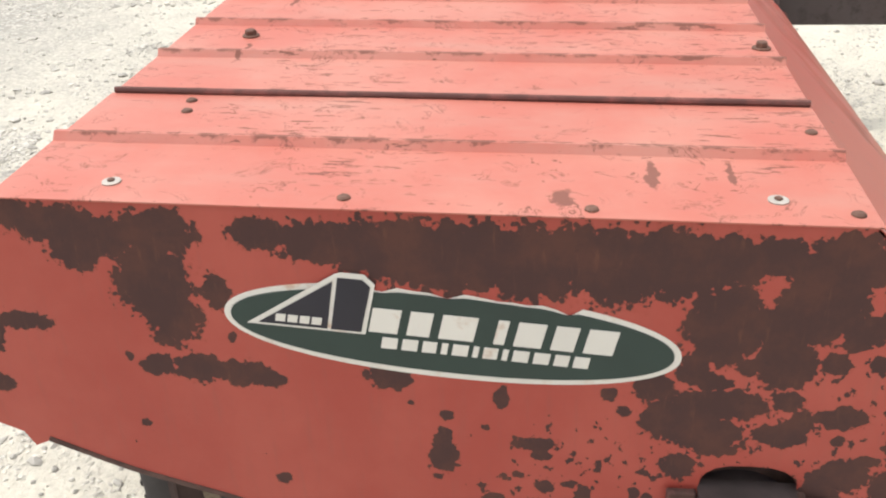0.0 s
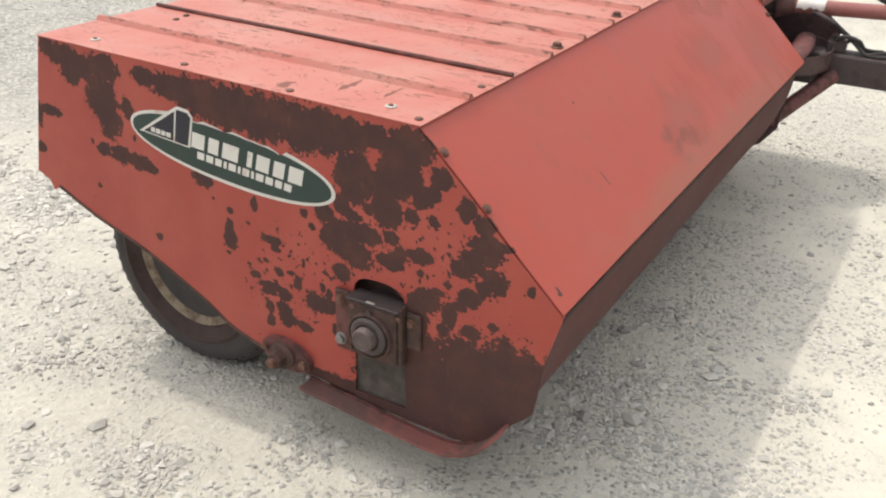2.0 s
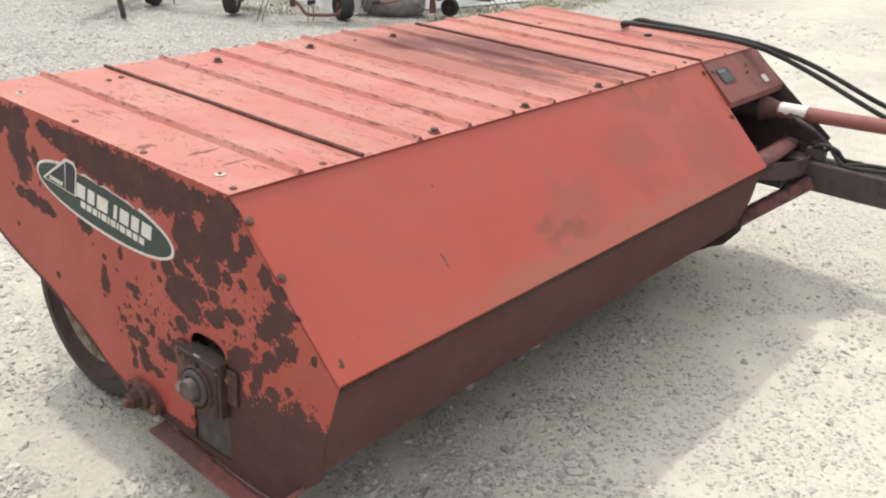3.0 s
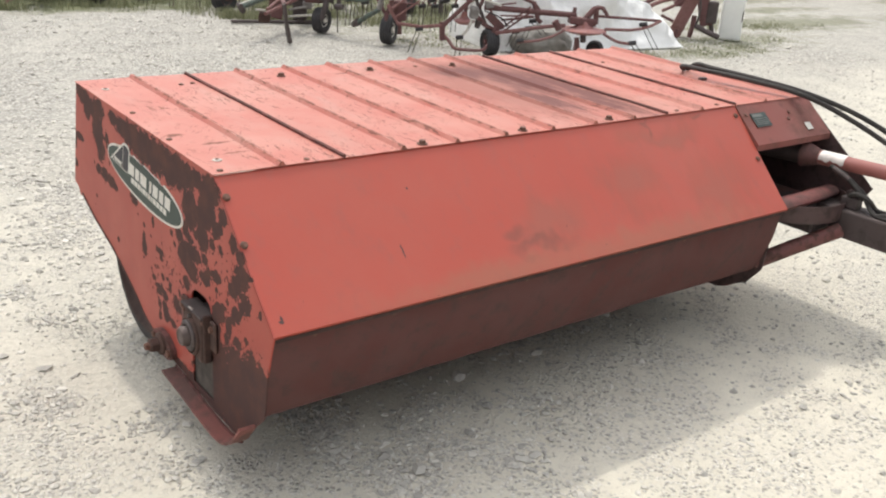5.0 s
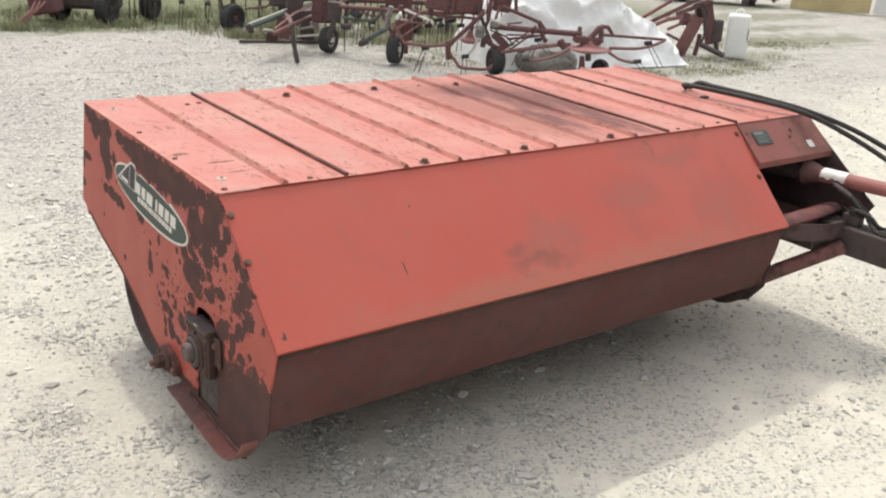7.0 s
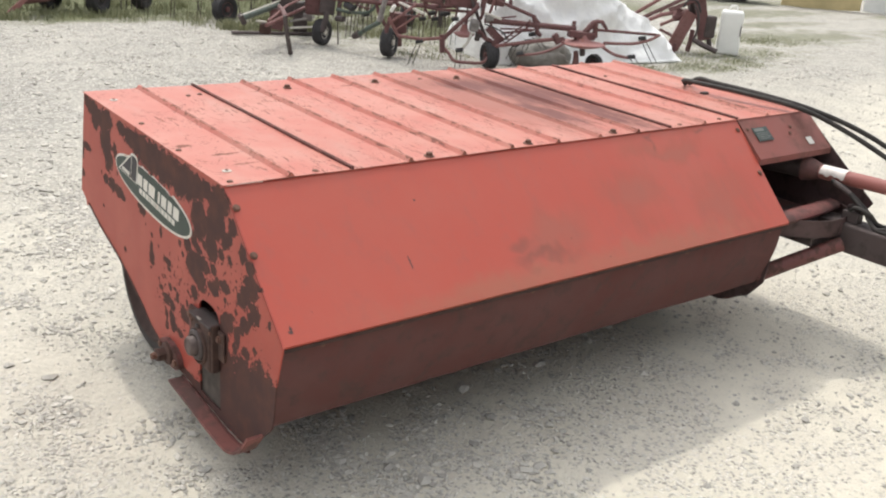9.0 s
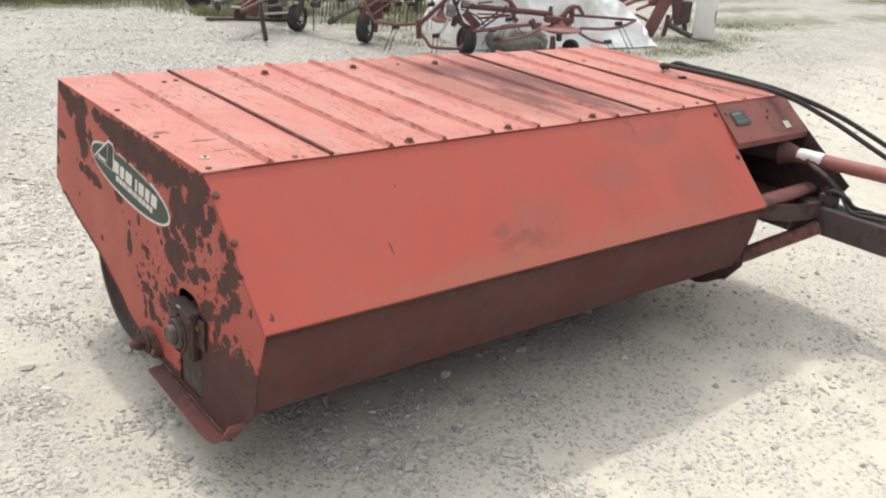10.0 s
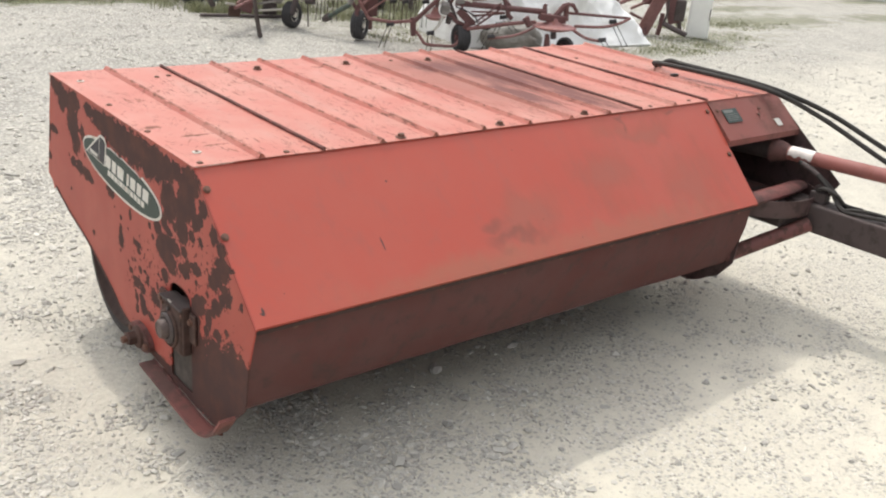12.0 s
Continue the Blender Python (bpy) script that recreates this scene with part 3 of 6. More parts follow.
def make_grass(name, label, count, spots, height, seed):
    """Blades of grass as one piece of stuff, thick inside the given ellipses."""
    rng = np.random.RandomState(seed)
    vs, fs = [], []
    while len(fs) < count:
        cx, cy, rx, ry = spots[rng.randint(len(spots))]
        a, r = rng.uniform(0, 6.28), np.sqrt(rng.rand())
        x, y = cx + rx * r * np.cos(a), cy + ry * r * np.sin(a)
        if noise.noise((x * 2.2, y * 2.2, 3)) < -0.12:
            continue
        for _ in range(5):
            bx, by = x + rng.normal(0, 0.05), y + rng.normal(0, 0.05)
            t, h, w = rng.uniform(0, 6.28), height * rng.uniform(0.35, 1.25), rng.uniform(0.002, 0.0045)
            lean = h * rng.uniform(0.1, 0.7)
            dx, dy = np.cos(t), np.sin(t)
            k = len(vs)
            vs += [(bx - dy * w, by + dx * w, -0.01), (bx + dy * w, by - dx * w, -0.01), (bx + dx * lean * 0.35 + dy * w * 0.7, by + dy * lean * 0.35 - dx * w * 0.7, h * 0.6), (bx + dx * lean * 0.35 - dy * w * 0.7, by + dy * lean * 0.35 + dx * w * 0.7, h * 0.6), (bx + dx * lean, by + dy * lean, h)]
            fs += [(k, k + 1, k + 2, k + 3), (k + 3, k + 2, k + 4)]
    me = bpy.data.meshes.new(name)
    me.from_pydata(vs, [], fs)
    me.materials.append(M_BLADE)
    return tagged(new(name, me), label, "grass", kind="stuff")


make_ground()


# ---- the mower conditioner ----
TOP, BACK, FRONT, FRONT_Z, LONG, END = 0.962, 1.25, -0.372, 0.600, 2.43, 3.0
RIBS = [0.219, 0.667, 0.893, 1.115, 1.345, 1.570, 1.790, 2.215, 2.668, 2.93]
LAPS = [0.440, 1.992, 2.447]


def top_z(y):
    return TOP + 0.016 * y


def panel_outline():
    """The end sheet in (y, z): square top, sloping nose, belly cut up over the wheel."""
    line = [(1.25, top_z(1.25) - 0.001), (0.0, TOP - 0.001), (-0.374, 0.598), (-0.335, 0.46), (-0.321, 0.345), (-0.314, 0.310), (-0.296, 0.290), (-0.262, 0.258), (-0.205, 0.188)]
    line += [(-0.15, 0.158), (-0.09, 0.154), (0.04, 0.156), (0.20, 0.174), (0.33, 0.182), (0.42, 0.185), (0.50, 0.208)]
    line += [(0.62, 0.242), (0.70, 0.290), (0.80, 0.338), (0.93, 0.395), (1.06, 0.436), (1.14, 0.462), (1.27, 0.520), (1.30, 0.506), (1.315, 0.536), (1.362, 0.556)]
    return line


def slot_outline():
    """The slot for the roller bearing: round above, square below."""
    arch = [(0.115 + 0.076 * math.copysign(abs(math.cos(a)) ** 0.7, math.cos(a)), 0.490 + 0.050 * math.sin(a) ** 0.8) for a in (math.pi * k / 10 for k in range(11))]
    return [(0.193, 0.19), *arch, (0.037, 0.19)]


def hood_sheet(parent, x0, x1, ribs, y1, lip):
    """A pressed roofing sheet: flat pans, folded ribs, a lapped front edge."""
    half, high, t = 0.013, 0.013, 0.0022
    prof = [(x0, lip)]
    for r in ribs:
        prof += [(r - half * 1.1, lip), (r - 0.004, lip + high), (r + 0.004, lip + high), (r + half, lip)]
    prof += [(x1, lip)]
    bm = bmesh.new()
    ys = np.linspace(-0.006, y1, 9)
    up, low = [], []
    for y in ys:
        wob = [0.0022 * min(1.0, abs(x) * 6) * noise.noise((x * 3, y * 3, lip * 90)) for x, _ in prof]
        up.append([bm.verts.new((x, y, top_z(y) + z + w + t)) for (x, z), w in zip(prof, wob)])
        low.append([bm.verts.new((x, y, top_z(y) + z + w)) for (x, z), w in zip(prof, wob)])
    n = len(prof)
    for i in range(len(ys) - 1):
        for k in range(n - 1):
            bm.faces.new((up[i][k], up[i][k + 1], up[i + 1][k + 1], up[i + 1][k]))
            bm.faces.new((low[i][k], low[i + 1][k], low[i + 1][k + 1], low[i][k + 1]))
        for k in (0, n - 1):
            bm.faces.new((up[i][k], up[i + 1][k], low[i + 1][k], low[i][k]))
    for i in (0, len(ys) - 1):
        for k in range(n - 1):
            bm.faces.new((up[i][k], up[i][k + 1], low[i][k + 1], low[i][k]))
        for k in range(1, n - 4, 4):
            bm.faces.new(low[i][k:k + 4])
    return part("top_sheet", bm, M_TOP, parent, "bleached red ribbed sheet metal")


def lap_bar(parent, x, y1):
    """The rolled edge where two sheets lap: a long half-round bead."""
    bm = bmesh.new()
    tube(bm, [(x + 0.0015 * noise.noise((y * 4, x, 0)), y, top_z(y) + 0.0065) for y in np.linspace(-0.004, y1, 12)], 0.0065, 8)
    return part("lap_bead", bm, M_BEADLINE, parent, "dark grimy rolled sheet edge", True)


def decal(parent):
    """The oval sticker on the end sheet: white rim, green field, a navy fin, slanting white blocks for the lettering."""
    cy, cz, a, b, tilt = 0.578, 0.768, 0.3425, 0.0798, math.atan2(0.054, 0.683)

    def place(u, w):
        return (cy - u * math.cos(tilt), cz - u * math.sin(tilt) + w)

    def oval(k, grow, n=56, torn=0.0):
        pts = []
        for i in range(n):
            s = 2 * math.pi * i / n
            c, d = math.cos(s), math.sin(s)
            u = (a - grow) * math.copysign(abs(c) ** 0.94, c)
            w = (b - grow) * math.copysign(abs(d) ** 0.94, d)
            if torn and d > 0.55 and -0.36 < c < 0.55:
                w -= torn * (0.85 + 0.9 * noise.noise((i * 0.9, 0, 4)))
            pts.append(place(u, w))
        return pts

    sticker = part("decal", prism(oval(0, 0.0, 96, 0.0125), -0.0015, 0.0), M_WHITE, parent, "oval white-rimmed sticker, torn along the top")
    part("field", prism(oval(0, 0.0105, 96, 0.004), -0.0030, -0.0016), M_GREEN, sticker, "dark green field")
    fin = [(-0.308, -0.013), (-0.165, 0.088), (-0.155, 0.092), (-0.120, 0.092), (-0.105, 0.076), (-0.126, -0.013)]
    part("fin_rim", prism([place(u, w) for u, w in fin], -0.0042, -0.0031), M_WHITE, sticker)
    part("fin", prism([place(u, w) for u, w in [(-0.290, -0.009), (-0.168, 0.076), (-0.184, -0.009)]], -0.0052, -0.0043), M_NAVY, sticker)
    part("fin", prism([place(u, w) for u, w in [(-0.178, -0.009), (-0.160, 0.083), (-0.123, 0.083), (-0.112, 0.072), (-0.132, -0.009)]], -0.0052, -0.0043), M_NAVY, sticker)

    def blocks(u0, u1, w0, w1, slant, widths, gap):
        total = sum(widths) + gap * (len(widths) - 1)
        k, u = (u1 - u0) / total, u0
        for wd in widths:
            if wd > 0.2:
                p = [(u, w0), (u + wd * k, w0), (u + wd * k + slant, w1), (u + slant, w1)]
                part("print_block", prism([place(*q) for q in p], -0.0041, -0.0031), M_WHITE, sticker)
            u += (wd + gap) * k

    blocks(-0.121, 0.242, -0.007, 0.036, 0.010, [0.95, 0.75, 1.15, 0.05, 0.35, 0.9, 0.75, 0.95], 0.30)
    blocks(-0.104, 0.207, -0.035, -0.015, 0.004, [1, 1, 0.9, 0.4, 1, 0.35, 0.9, 0.35, 1, 1, 0.9, 0.95], 0.3)
    for i in range(4):
        u = -0.263 + i * 0.0185
        part("print_block", prism([place(*q) for q in [(u, -0.003), (u + 0.015, -0.003), (u + 0.018, 0.010), (u + 0.003, 0.010)]], -0.0062, -0.0053), M_WHITE, sticker)
    return sticker


def bearing(parent):
    """The flange bearing in its slot: cast block with side rails, round housing, shaft end, grease cap, dusty plate below."""
    block = part("bearing_block", bevelled_box((-0.034, 0.042, 0.330), (0.03, 0.188, 0.486), 0.010, 2), M_RUST, parent, "rusty cast bearing block")
    bm = bmesh.new()
    lathe(bm, [(-0.030, 0.066), (-0.040, 0.064), (-0.044, 0.058), (-0.036, 0.054)], (0, 0.119, 0.402), "x", 28)
    part("bearing_collar", bm, M_RUST, block, "rough cast collar", True)
    bm = bmesh.new()
    lathe(bm, [(-0.036, 0.052), (-0.046, 0.052), (-0.052, 0.046), (-0.052, 0.036), (-0.044, 0.034)], (0, 0.119, 0.404), "x", 28)
    part("bearing_ring", bm, M_IRON, block, "dark ring", True)
    bm = bmesh.new()
    lathe(bm, [(-0.04, 0.032), (-0.066, 0.032), (-0.072, 0.028), (-0.073, 0.024), (-0.070, 0.022), (-0.070, 0.008)], (0, 0.119, 0.404), "x", 24)
    part("shaft_end", bm, M_SHAFT, block, "round worn shaft end", True)
    part("wear_plate", bevelled_box((-0.036, 0.036, 0.486), (0.020, 0.192, 0.494), 0.002, 1), M_IRON, block)
    part("chip", bevelled_box((-0.037, 0.105, 0.4945), (-0.030, 0.130, 0.4975), 0.001, 1), M_STEEL, block, "bright bare metal")
    hex_bolt(block, (-0.034, 0.118, 0.470), (-1, 0, 0), 0.008, 0.010, M_IRON, 0.0, "grease_cap")
    hex_bolt(block, (-0.034, 0.170, 0.472), (-1, 0, 0), 0.008, 0.006)
    hex_bolt(block, (-0.034, 0.178, 0.350), (-1, 0, 0), 0.008, 0.008)
    rail = part("side_rail", bevelled_box((-0.030, 0.030, 0.335), (-0.004, 0.0415, 0.500), 0.003, 1), M_RUST, parent, "rusty slide rail")
    hex_bolt(rail, (-0.030, 0.036, 0.475), (-1, 0, 0), 0.007, 0.006)
    side = part("side_flange", bevelled_box((-0.016, 0.194, 0.318), (-0.002, 0.240, 0.492), 0.003, 1), M_REDDARK, parent, "rusty bolted flange in worn red")
    hex_bolt(side, (-0.016, 0.222, 0.352), (-1, 0, 0), 0.013, 0.014, M_STEEL2, 0.017)
    hex_bolt(side, (-0.016, 0.222, 0.465), (-1, 0, 0), 0.012, 0.010, None, 0.015)
    other = part("side_flange", bevelled_box((-0.012, -0.012, 0.385), (-0.002, 0.028, 0.485), 0.003, 1), M_RUST, parent, "rusty bolted flange")
    hex_bolt(other, (-0.012, 0.012, 0.460), (-1, 0, 0), 0.010, 0.010, None, 0.013)
    box_in = bmesh.new()
    box(box_in, (0.046, -0.06, 0.147), (0.054, 0.40, 0.60))
    # dark plate added so the slot's foot looks shaded
    part("slot_shade_plate", bevelled_box((0.008, -0.08, 0.150), (0.045, 0.30, 0.158), 0.003, 1), M_RUST, parent, "dark plate added for the shade at the foot of the slot")
    part("inner_plate", box_in, M_RUST, parent, "dark inner frame plate")
    part("dust_plate", bevelled_box((0.008, 0.030, 0.150), (0.016, 0.205, 0.326), 0.002, 1), M_DUST, parent, "plate coated in pale dust")


def pivot(parent):
    """The wheel arm's pivot: an oval red lug with a big nut."""
    line = []
    for i in range(28):
        a = 2 * math.pi * i / 28
        line.append((0.413 + 0.082 * math.cos(a), 0.232 + 0.043 * math.sin(a) + 0.12 * 0.082 * math.cos(a)))
    lug = part("pivot_lug", prism(line, -0.020, 0.0), M_REDDARK, parent, "oval lug in worn red paint")
    bm = bmesh.new()
    lathe(bm, [(-0.020, 0.040), (-0.030, 0.040), (-0.034, 0.034)], (0, 0.418, 0.233), "x", 24)
    part("washer", bm, M_RUST, lug, "", True)
    hex_bolt(lug, (-0.034, 0.420, 0.233), (-1, 0, 0), 0.026, 0.030, M_RUST, 0.0, "nut", "rust-red hexagon nut")
    bm = bmesh.new()
    lathe(bm, [(-0.060, 0.013), (-0.078, 0.013), (-0.081, 0.010)], (0, 0.420, 0.233), "x", 14)
    part("stud", bm, M_BOLT, lug, "", True)
    hex_bolt(lug, (-0.020, 0.350, 0.224), (-1, 0, 0), 0.013, 0.012)
    hex_bolt(lug, (-0.020, 0.482, 0.242), (-1, 0, 0), 0.011, 0.010)


def skid(parent, x, out):
    """The sole under the end sheet: a bent flat bar, turned up at the nose, with a low flange."""
    line = curve_points([(x, 0.345, 0.172), (x, 0.20, 0.160), (x, 0.06, 0.146), (x, -0.06, 0.138), (x, -0.13, 0.149), (x, -0.195, 0.188), (x, -0.252, 0.262)], 6)
    bm = bmesh.new()
    strip(bm, line, (out, 0, 0), 0.009)
    ob = part("skid_shoe", bm, M_SKID, parent, "bent skid sole, red paint worn to bare rust", True)
    bm = bmesh.new()
    strip(bm, [p + Vector((0, 0, 0.006)) for p in line[:-9]], (math.copysign(0.006, out), 0, 0), 0.022)
    part("skid_flange", bm, M_REDDARK, ob, "", True)
    return ob


def road_wheel(parent, x0, x1, cy, r):
    """Tyre with grooved tread and shoulder lugs, dished pale rim."""
    w, c = x1 - x0, (x0, cy, r - 0.006)
    wheel = thing("wheel", "", "")
    wheel.parent = parent
    prof = [(0.035, 0.205), (0.020, 0.215), (0.006, 0.245), (0.0, 0.275), (0.006, 0.302), (0.020, 0.322), (0.034, 0.330)]
    mid = [(0.050, r), (0.062, r), (0.064, r - 0.009), (0.072, r - 0.009), (0.074, r), (w / 2 - 0.006, r), (w / 2 - 0.004, r - 0.009), (w / 2 + 0.004, r - 0.009), (w / 2 + 0.006, r)]
    right = [(w - a, b) for a, b in reversed(prof)]
    bm = bmesh.new()
    lathe(bm, prof + mid + [(w - 0.074, r), (w - 0.072, r - 0.009), (w - 0.064, r - 0.009), (w - 0.062, r), (w - 0.05, r)] + right, c, "x", 72)
    tyre = part("tyre", bm, M_TYRE, wheel, "dusty black ribbed tyre", True)
    for i in range(56):
        a = 2 * math.pi * i / 56
        bm = bmesh.new()
        box(bm, (0.020, -0.006, 0.304), (0.038, 0.006, 0.3265))
        bm.transform(Matrix.Translation(c) @ pose(0, 0, 0, math.degrees(a)))
        if i == 0:
            first = part("shoulder_lug", bm, M_TYRE, tyre)
            first_turn = a
            mesh = first.data
        else:
            bm.free()
            lug = new("shoulder_lug", mesh)
            lug.parent = tyre
            lug.matrix_basis = Matrix.Translation(c) @ pose(0, 0, 0, math.degrees(a)) @ Matrix.Translation(c).inverted()
    bm = bmesh.new()
    lathe(bm, [(0.030, 0.208), (0.016, 0.215), (0.004, 0.238), (-0.0055, 0.243), (-0.0055, 0.249), (0.0005, 0.254), (0.002, 0.262)], c, "x", 60, False)
    part("bead_ring", bm, M_BEAD, tyre, "dusty brown sidewall", True)
    bm = bmesh.new()
    lathe(bm, [(0.030, 0.211), (0.020, 0.207), (0.023, 0.201), (0.030, 0.192), (0.038, 0.180), (0.085, 0.176), (0.090, 0.168), (0.094, 0.150)], c, "x", 56, False)
    rim = part("rim", bm, M_RIM, wheel, "chalky cream-painted steel rim, rust at the edges", True)
    bm = bmesh.new()
    lathe(bm, [(0.096, 0.168), (0.072, 0.164), (0.058, 0.158), (0.060, 0.150), (0.072, 0.118), (0.076, 0.085), (0.070, 0.06), (0.044, 0.055), (0.040, 0.04)], c, "x", 48)
    part("wheel_disc", bm, M_DISC, rim, "rusty dished wheel centre", True)
    for i in range(5):
        a = 2 * math.pi * i / 5
        hex_bolt(rim, (c[0] + 0.074, c[1] + 0.085 * math.cos(a), c[2] + 0.085 * math.sin(a)), (-1, 0, 0), 0.011, 0.012)
    bm = bmesh.new()
    tube(bm, [(x1 - 0.03, cy, c[2]), (x1 + 0.08, cy, c[2]), (x1 + 0.08, 0.42, 0.23), (0.01, 0.418, 0.222)], 0.028, 10)
    part("wheel_arm", bm, M_REDDARK, parent, "bent steel wheel arm", True)
    return wheel


def front_sheet(parent):
    """The sloping front sheet, its ends cut a little askew, a folded hem below."""
    bm = bmesh.new()
    n = 24
    rows = []
    for i in range(n + 1):
        s = i / n
        col = []
        for j in range(7):
            q = j / 6
            x = s * (2.447 + (2.418 - 2.447) * q)
            y, z = FRONT * q, TOP - 0.003 + (FRONT_Z - TOP + 0.003) * q
            k = 0.004 * noise.noise((x * 1.6, q * 2.0, 7)) * math.sin(math.pi * q)
            col.append(bm.verts.new((x, y - 0.70 * k, z + 0.71 * k)))
        col.append(bm.verts.new((x, FRONT + 0.003, FRONT_Z - 0.009)))
        rows.append(col)
    for a, b in zip(rows, rows[1:]):
        for j in range(7):
            bm.faces.new((a[j], b[j], b[j + 1], a[j + 1]))
    bm.normal_update()
    ext = bmesh.ops.extrude_face_region(bm, geom=bm.faces[:])
    bmesh.ops.translate(bm, vec=(0, 0.002, -0.002), verts=[v for v in ext["geom"] if isinstance(v, bmesh.types.BMVert)])
    sheet = part("front_sheet", bm, M_FRONT, parent, "smooth faded red sloping sheet", True)
    nrm = (0, -0.70, 0.715)
    for x, q in [(0.014, 0.15), (0.014, 0.45), (2.415, 0.10), (2.405, 0.52)]:
        hex_bolt(sheet, (x, FRONT * q, TOP + (FRONT_Z - TOP) * q), nrm, 0.009, 0.007, None, 0.012, "screw")
    return sheet


def front_curtain(parent):
    """Under the front sheet: a red steel lip with a row of rivets, rolling under at its foot."""
    def sheet(name, profile, x0, long, material, label):
        bm = bmesh.new()
        line = curve_points([(0, y, z) for y, z in profile], 4)
        n = 40
        rows = []
        for i in range(n + 1):
            x = x0 + long * i / n
            k = 0.004 * noise.noise((x * 2.5, 0, profile[0][1] * 9))
            rows.append([bm.verts.new((x, p.y + k * q / len(line), p.z + (0.004 * noise.noise((x * 9, 0, 1)) if q == len(line) - 1 else 0))) for q, p in enumerate(line)])
        for a, b in zip(rows, rows[1:]):
            for q in range(len(line) - 1):
                bm.faces.new((a[q], b[q], b[q + 1], a[q + 1]))
        ext = bmesh.ops.extrude_face_region(bm, geom=bm.faces[:])
        bmesh.ops.translate(bm, vec=(0, 0.004, 0), verts=[v for v in ext["geom"] if isinstance(v, bmesh.types.BMVert)])
        return part(name, bm, material, parent, label, True)

    # the lip's colour holds its shade as well as its grime
    lip = sheet("front_lip", [(FRONT + 0.020, 0.600), (FRONT + 0.026, 0.53), (FRONT + 0.036, 0.46), (FRONT + 0.058, 0.385), (FRONT + 0.082, 0.320), (FRONT + 0.100, 0.290)], 0.006, 2.405, M_LIP, "grimy red steel lip, coloured darker for the shade it hangs in")
    # added dark strip: draws the shadow line under the sheet's hem
    shade_bar = bmesh.new()
    strip(shade_bar, [(0.006 + 0.2 * i, FRONT + 0.008, 0.5805 + 0.0010 * noise.noise((i * 1.3, 0, 0))) for i in range(13)], (0, 0, 0.0105), 0.008)
    part("seam_shade", shade_bar, M_SEAM_SHADE, lip, "thin dark strip standing in for the shade line under the sheet")
    for i in range(9):
        hex_bolt(lip, (0.14 + 0.272 * i, FRONT + 0.022, 0.570), (0, -1, -0.12), 0.008, 0.005, M_BOLT, 0, "rivet")


def drive_end(parent):
    """The open end past the front sheet: short hood, dark recess with drive tube, half-round guard, tongue beam and brace."""
    bm = prism([(2.449, 0), (END, 0), (END, 1), (2.437, 1)], -0.024, 0.003, "z")
    m = Matrix(((1, 0, 0, 0), (0, -0.163, 0, -0.002), (0, -0.14, 1, TOP - 0.003), (0, 0, 0, 1)))
    bm.transform(m)
    hood = part("drive_hood", bm, M_REDDARK2, parent, "short grimy red hood over the drive")
    nrm = Vector((0, -0.14, 0.163)).normalized()

    def onhood(x, q, lift):
        return Vector((x, -0.163 * q - 0.002, TOP - 0.14 * q)) + nrm * lift

    def plate(name, x0, x1, q0, q1, lift, mat, label="", par=None):
        b = bmesh.new()
        for k in (0, 1):
            for x, q in ((x0, q0), (x1, q0), (x1, q1), (x0, q1)):
                b.verts.new(onhood(x, q, lift + 0.0012 * k))
        b.verts.ensure_lookup_table()
        v = b.verts
        for f in ((0, 1, 2, 3), (4, 5, 6, 7), (0, 1, 5, 4), (1, 2, 6, 5), (2, 3, 7, 6), (3, 0, 4, 7)):
            b.faces.new([v[i] for i in f])
        return part(name, b, mat, par or hood, label)

    lab = plate("maker_plate", 2.500, 2.610, 0.26, 0.60, 0.004, M_LABEL, "dark plate with pale unreadable print")
    plate("plate_print", 2.508, 2.575, 0.29, 0.36, 0.0056, M_LETTER, "", lab)
    for i in range(4):
        plate("plate_print", 2.510, 2.600 - 0.008 * (i % 2), 0.40 + 0.045 * i, 0.415 + 0.045 * i, 0.0056, M_LETTER, "", lab)
    plate("paper_sticker", 2.842, 2.885, 0.66, 0.84, 0.004, M_WHITE, "small white paper sticker")
    for x, q in [(2.47, 0.28), (2.75, 0.5), (2.78, 0.35)]:
        hex_bolt(hood, onhood(x, q, 0.003), nrm, 0.009, 0.006, None, 0, "screw")
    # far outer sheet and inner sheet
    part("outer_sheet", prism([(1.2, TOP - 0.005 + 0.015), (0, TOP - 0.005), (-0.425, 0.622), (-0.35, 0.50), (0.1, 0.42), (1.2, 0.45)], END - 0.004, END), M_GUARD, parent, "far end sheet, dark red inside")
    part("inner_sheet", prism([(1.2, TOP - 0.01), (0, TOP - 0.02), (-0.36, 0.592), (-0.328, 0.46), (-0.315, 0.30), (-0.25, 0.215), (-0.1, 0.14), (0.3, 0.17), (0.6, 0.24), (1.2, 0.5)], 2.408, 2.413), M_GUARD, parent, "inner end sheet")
    # recess walls: the light reaching inside is put into a paler colour
    part("recess_back", bevelled_box((2.42, 0.20, 0.48), (END - 0.006, 0.212, TOP - 0.01), 0.003, 1), M_RECESS, parent, "back wall of the drive recess, coloured lighter for the light inside")
    part("recess_floor", bevelled_box((2.42, -0.10, 0.50), (END - 0.006, 0.20, 0.512), 0.003, 1), M_RECESS, parent)
    # drive tube
    bm = bmesh.new()
    tube(bm, [(2.856, -0.135, 0.730), (2.861, -0.17, 0.731), (2.866, -0.216, 0.732)], [0.060, 0.050, 0.034], 20)
    part("drive_boot", bm, M_BOOT, parent, "flared red drive cone", True)
    bm = bmesh.new()
    tube(bm, [(2.80, 0.19, 0.72), (2.856, -0.143, 0.730)], 0.046, 20)
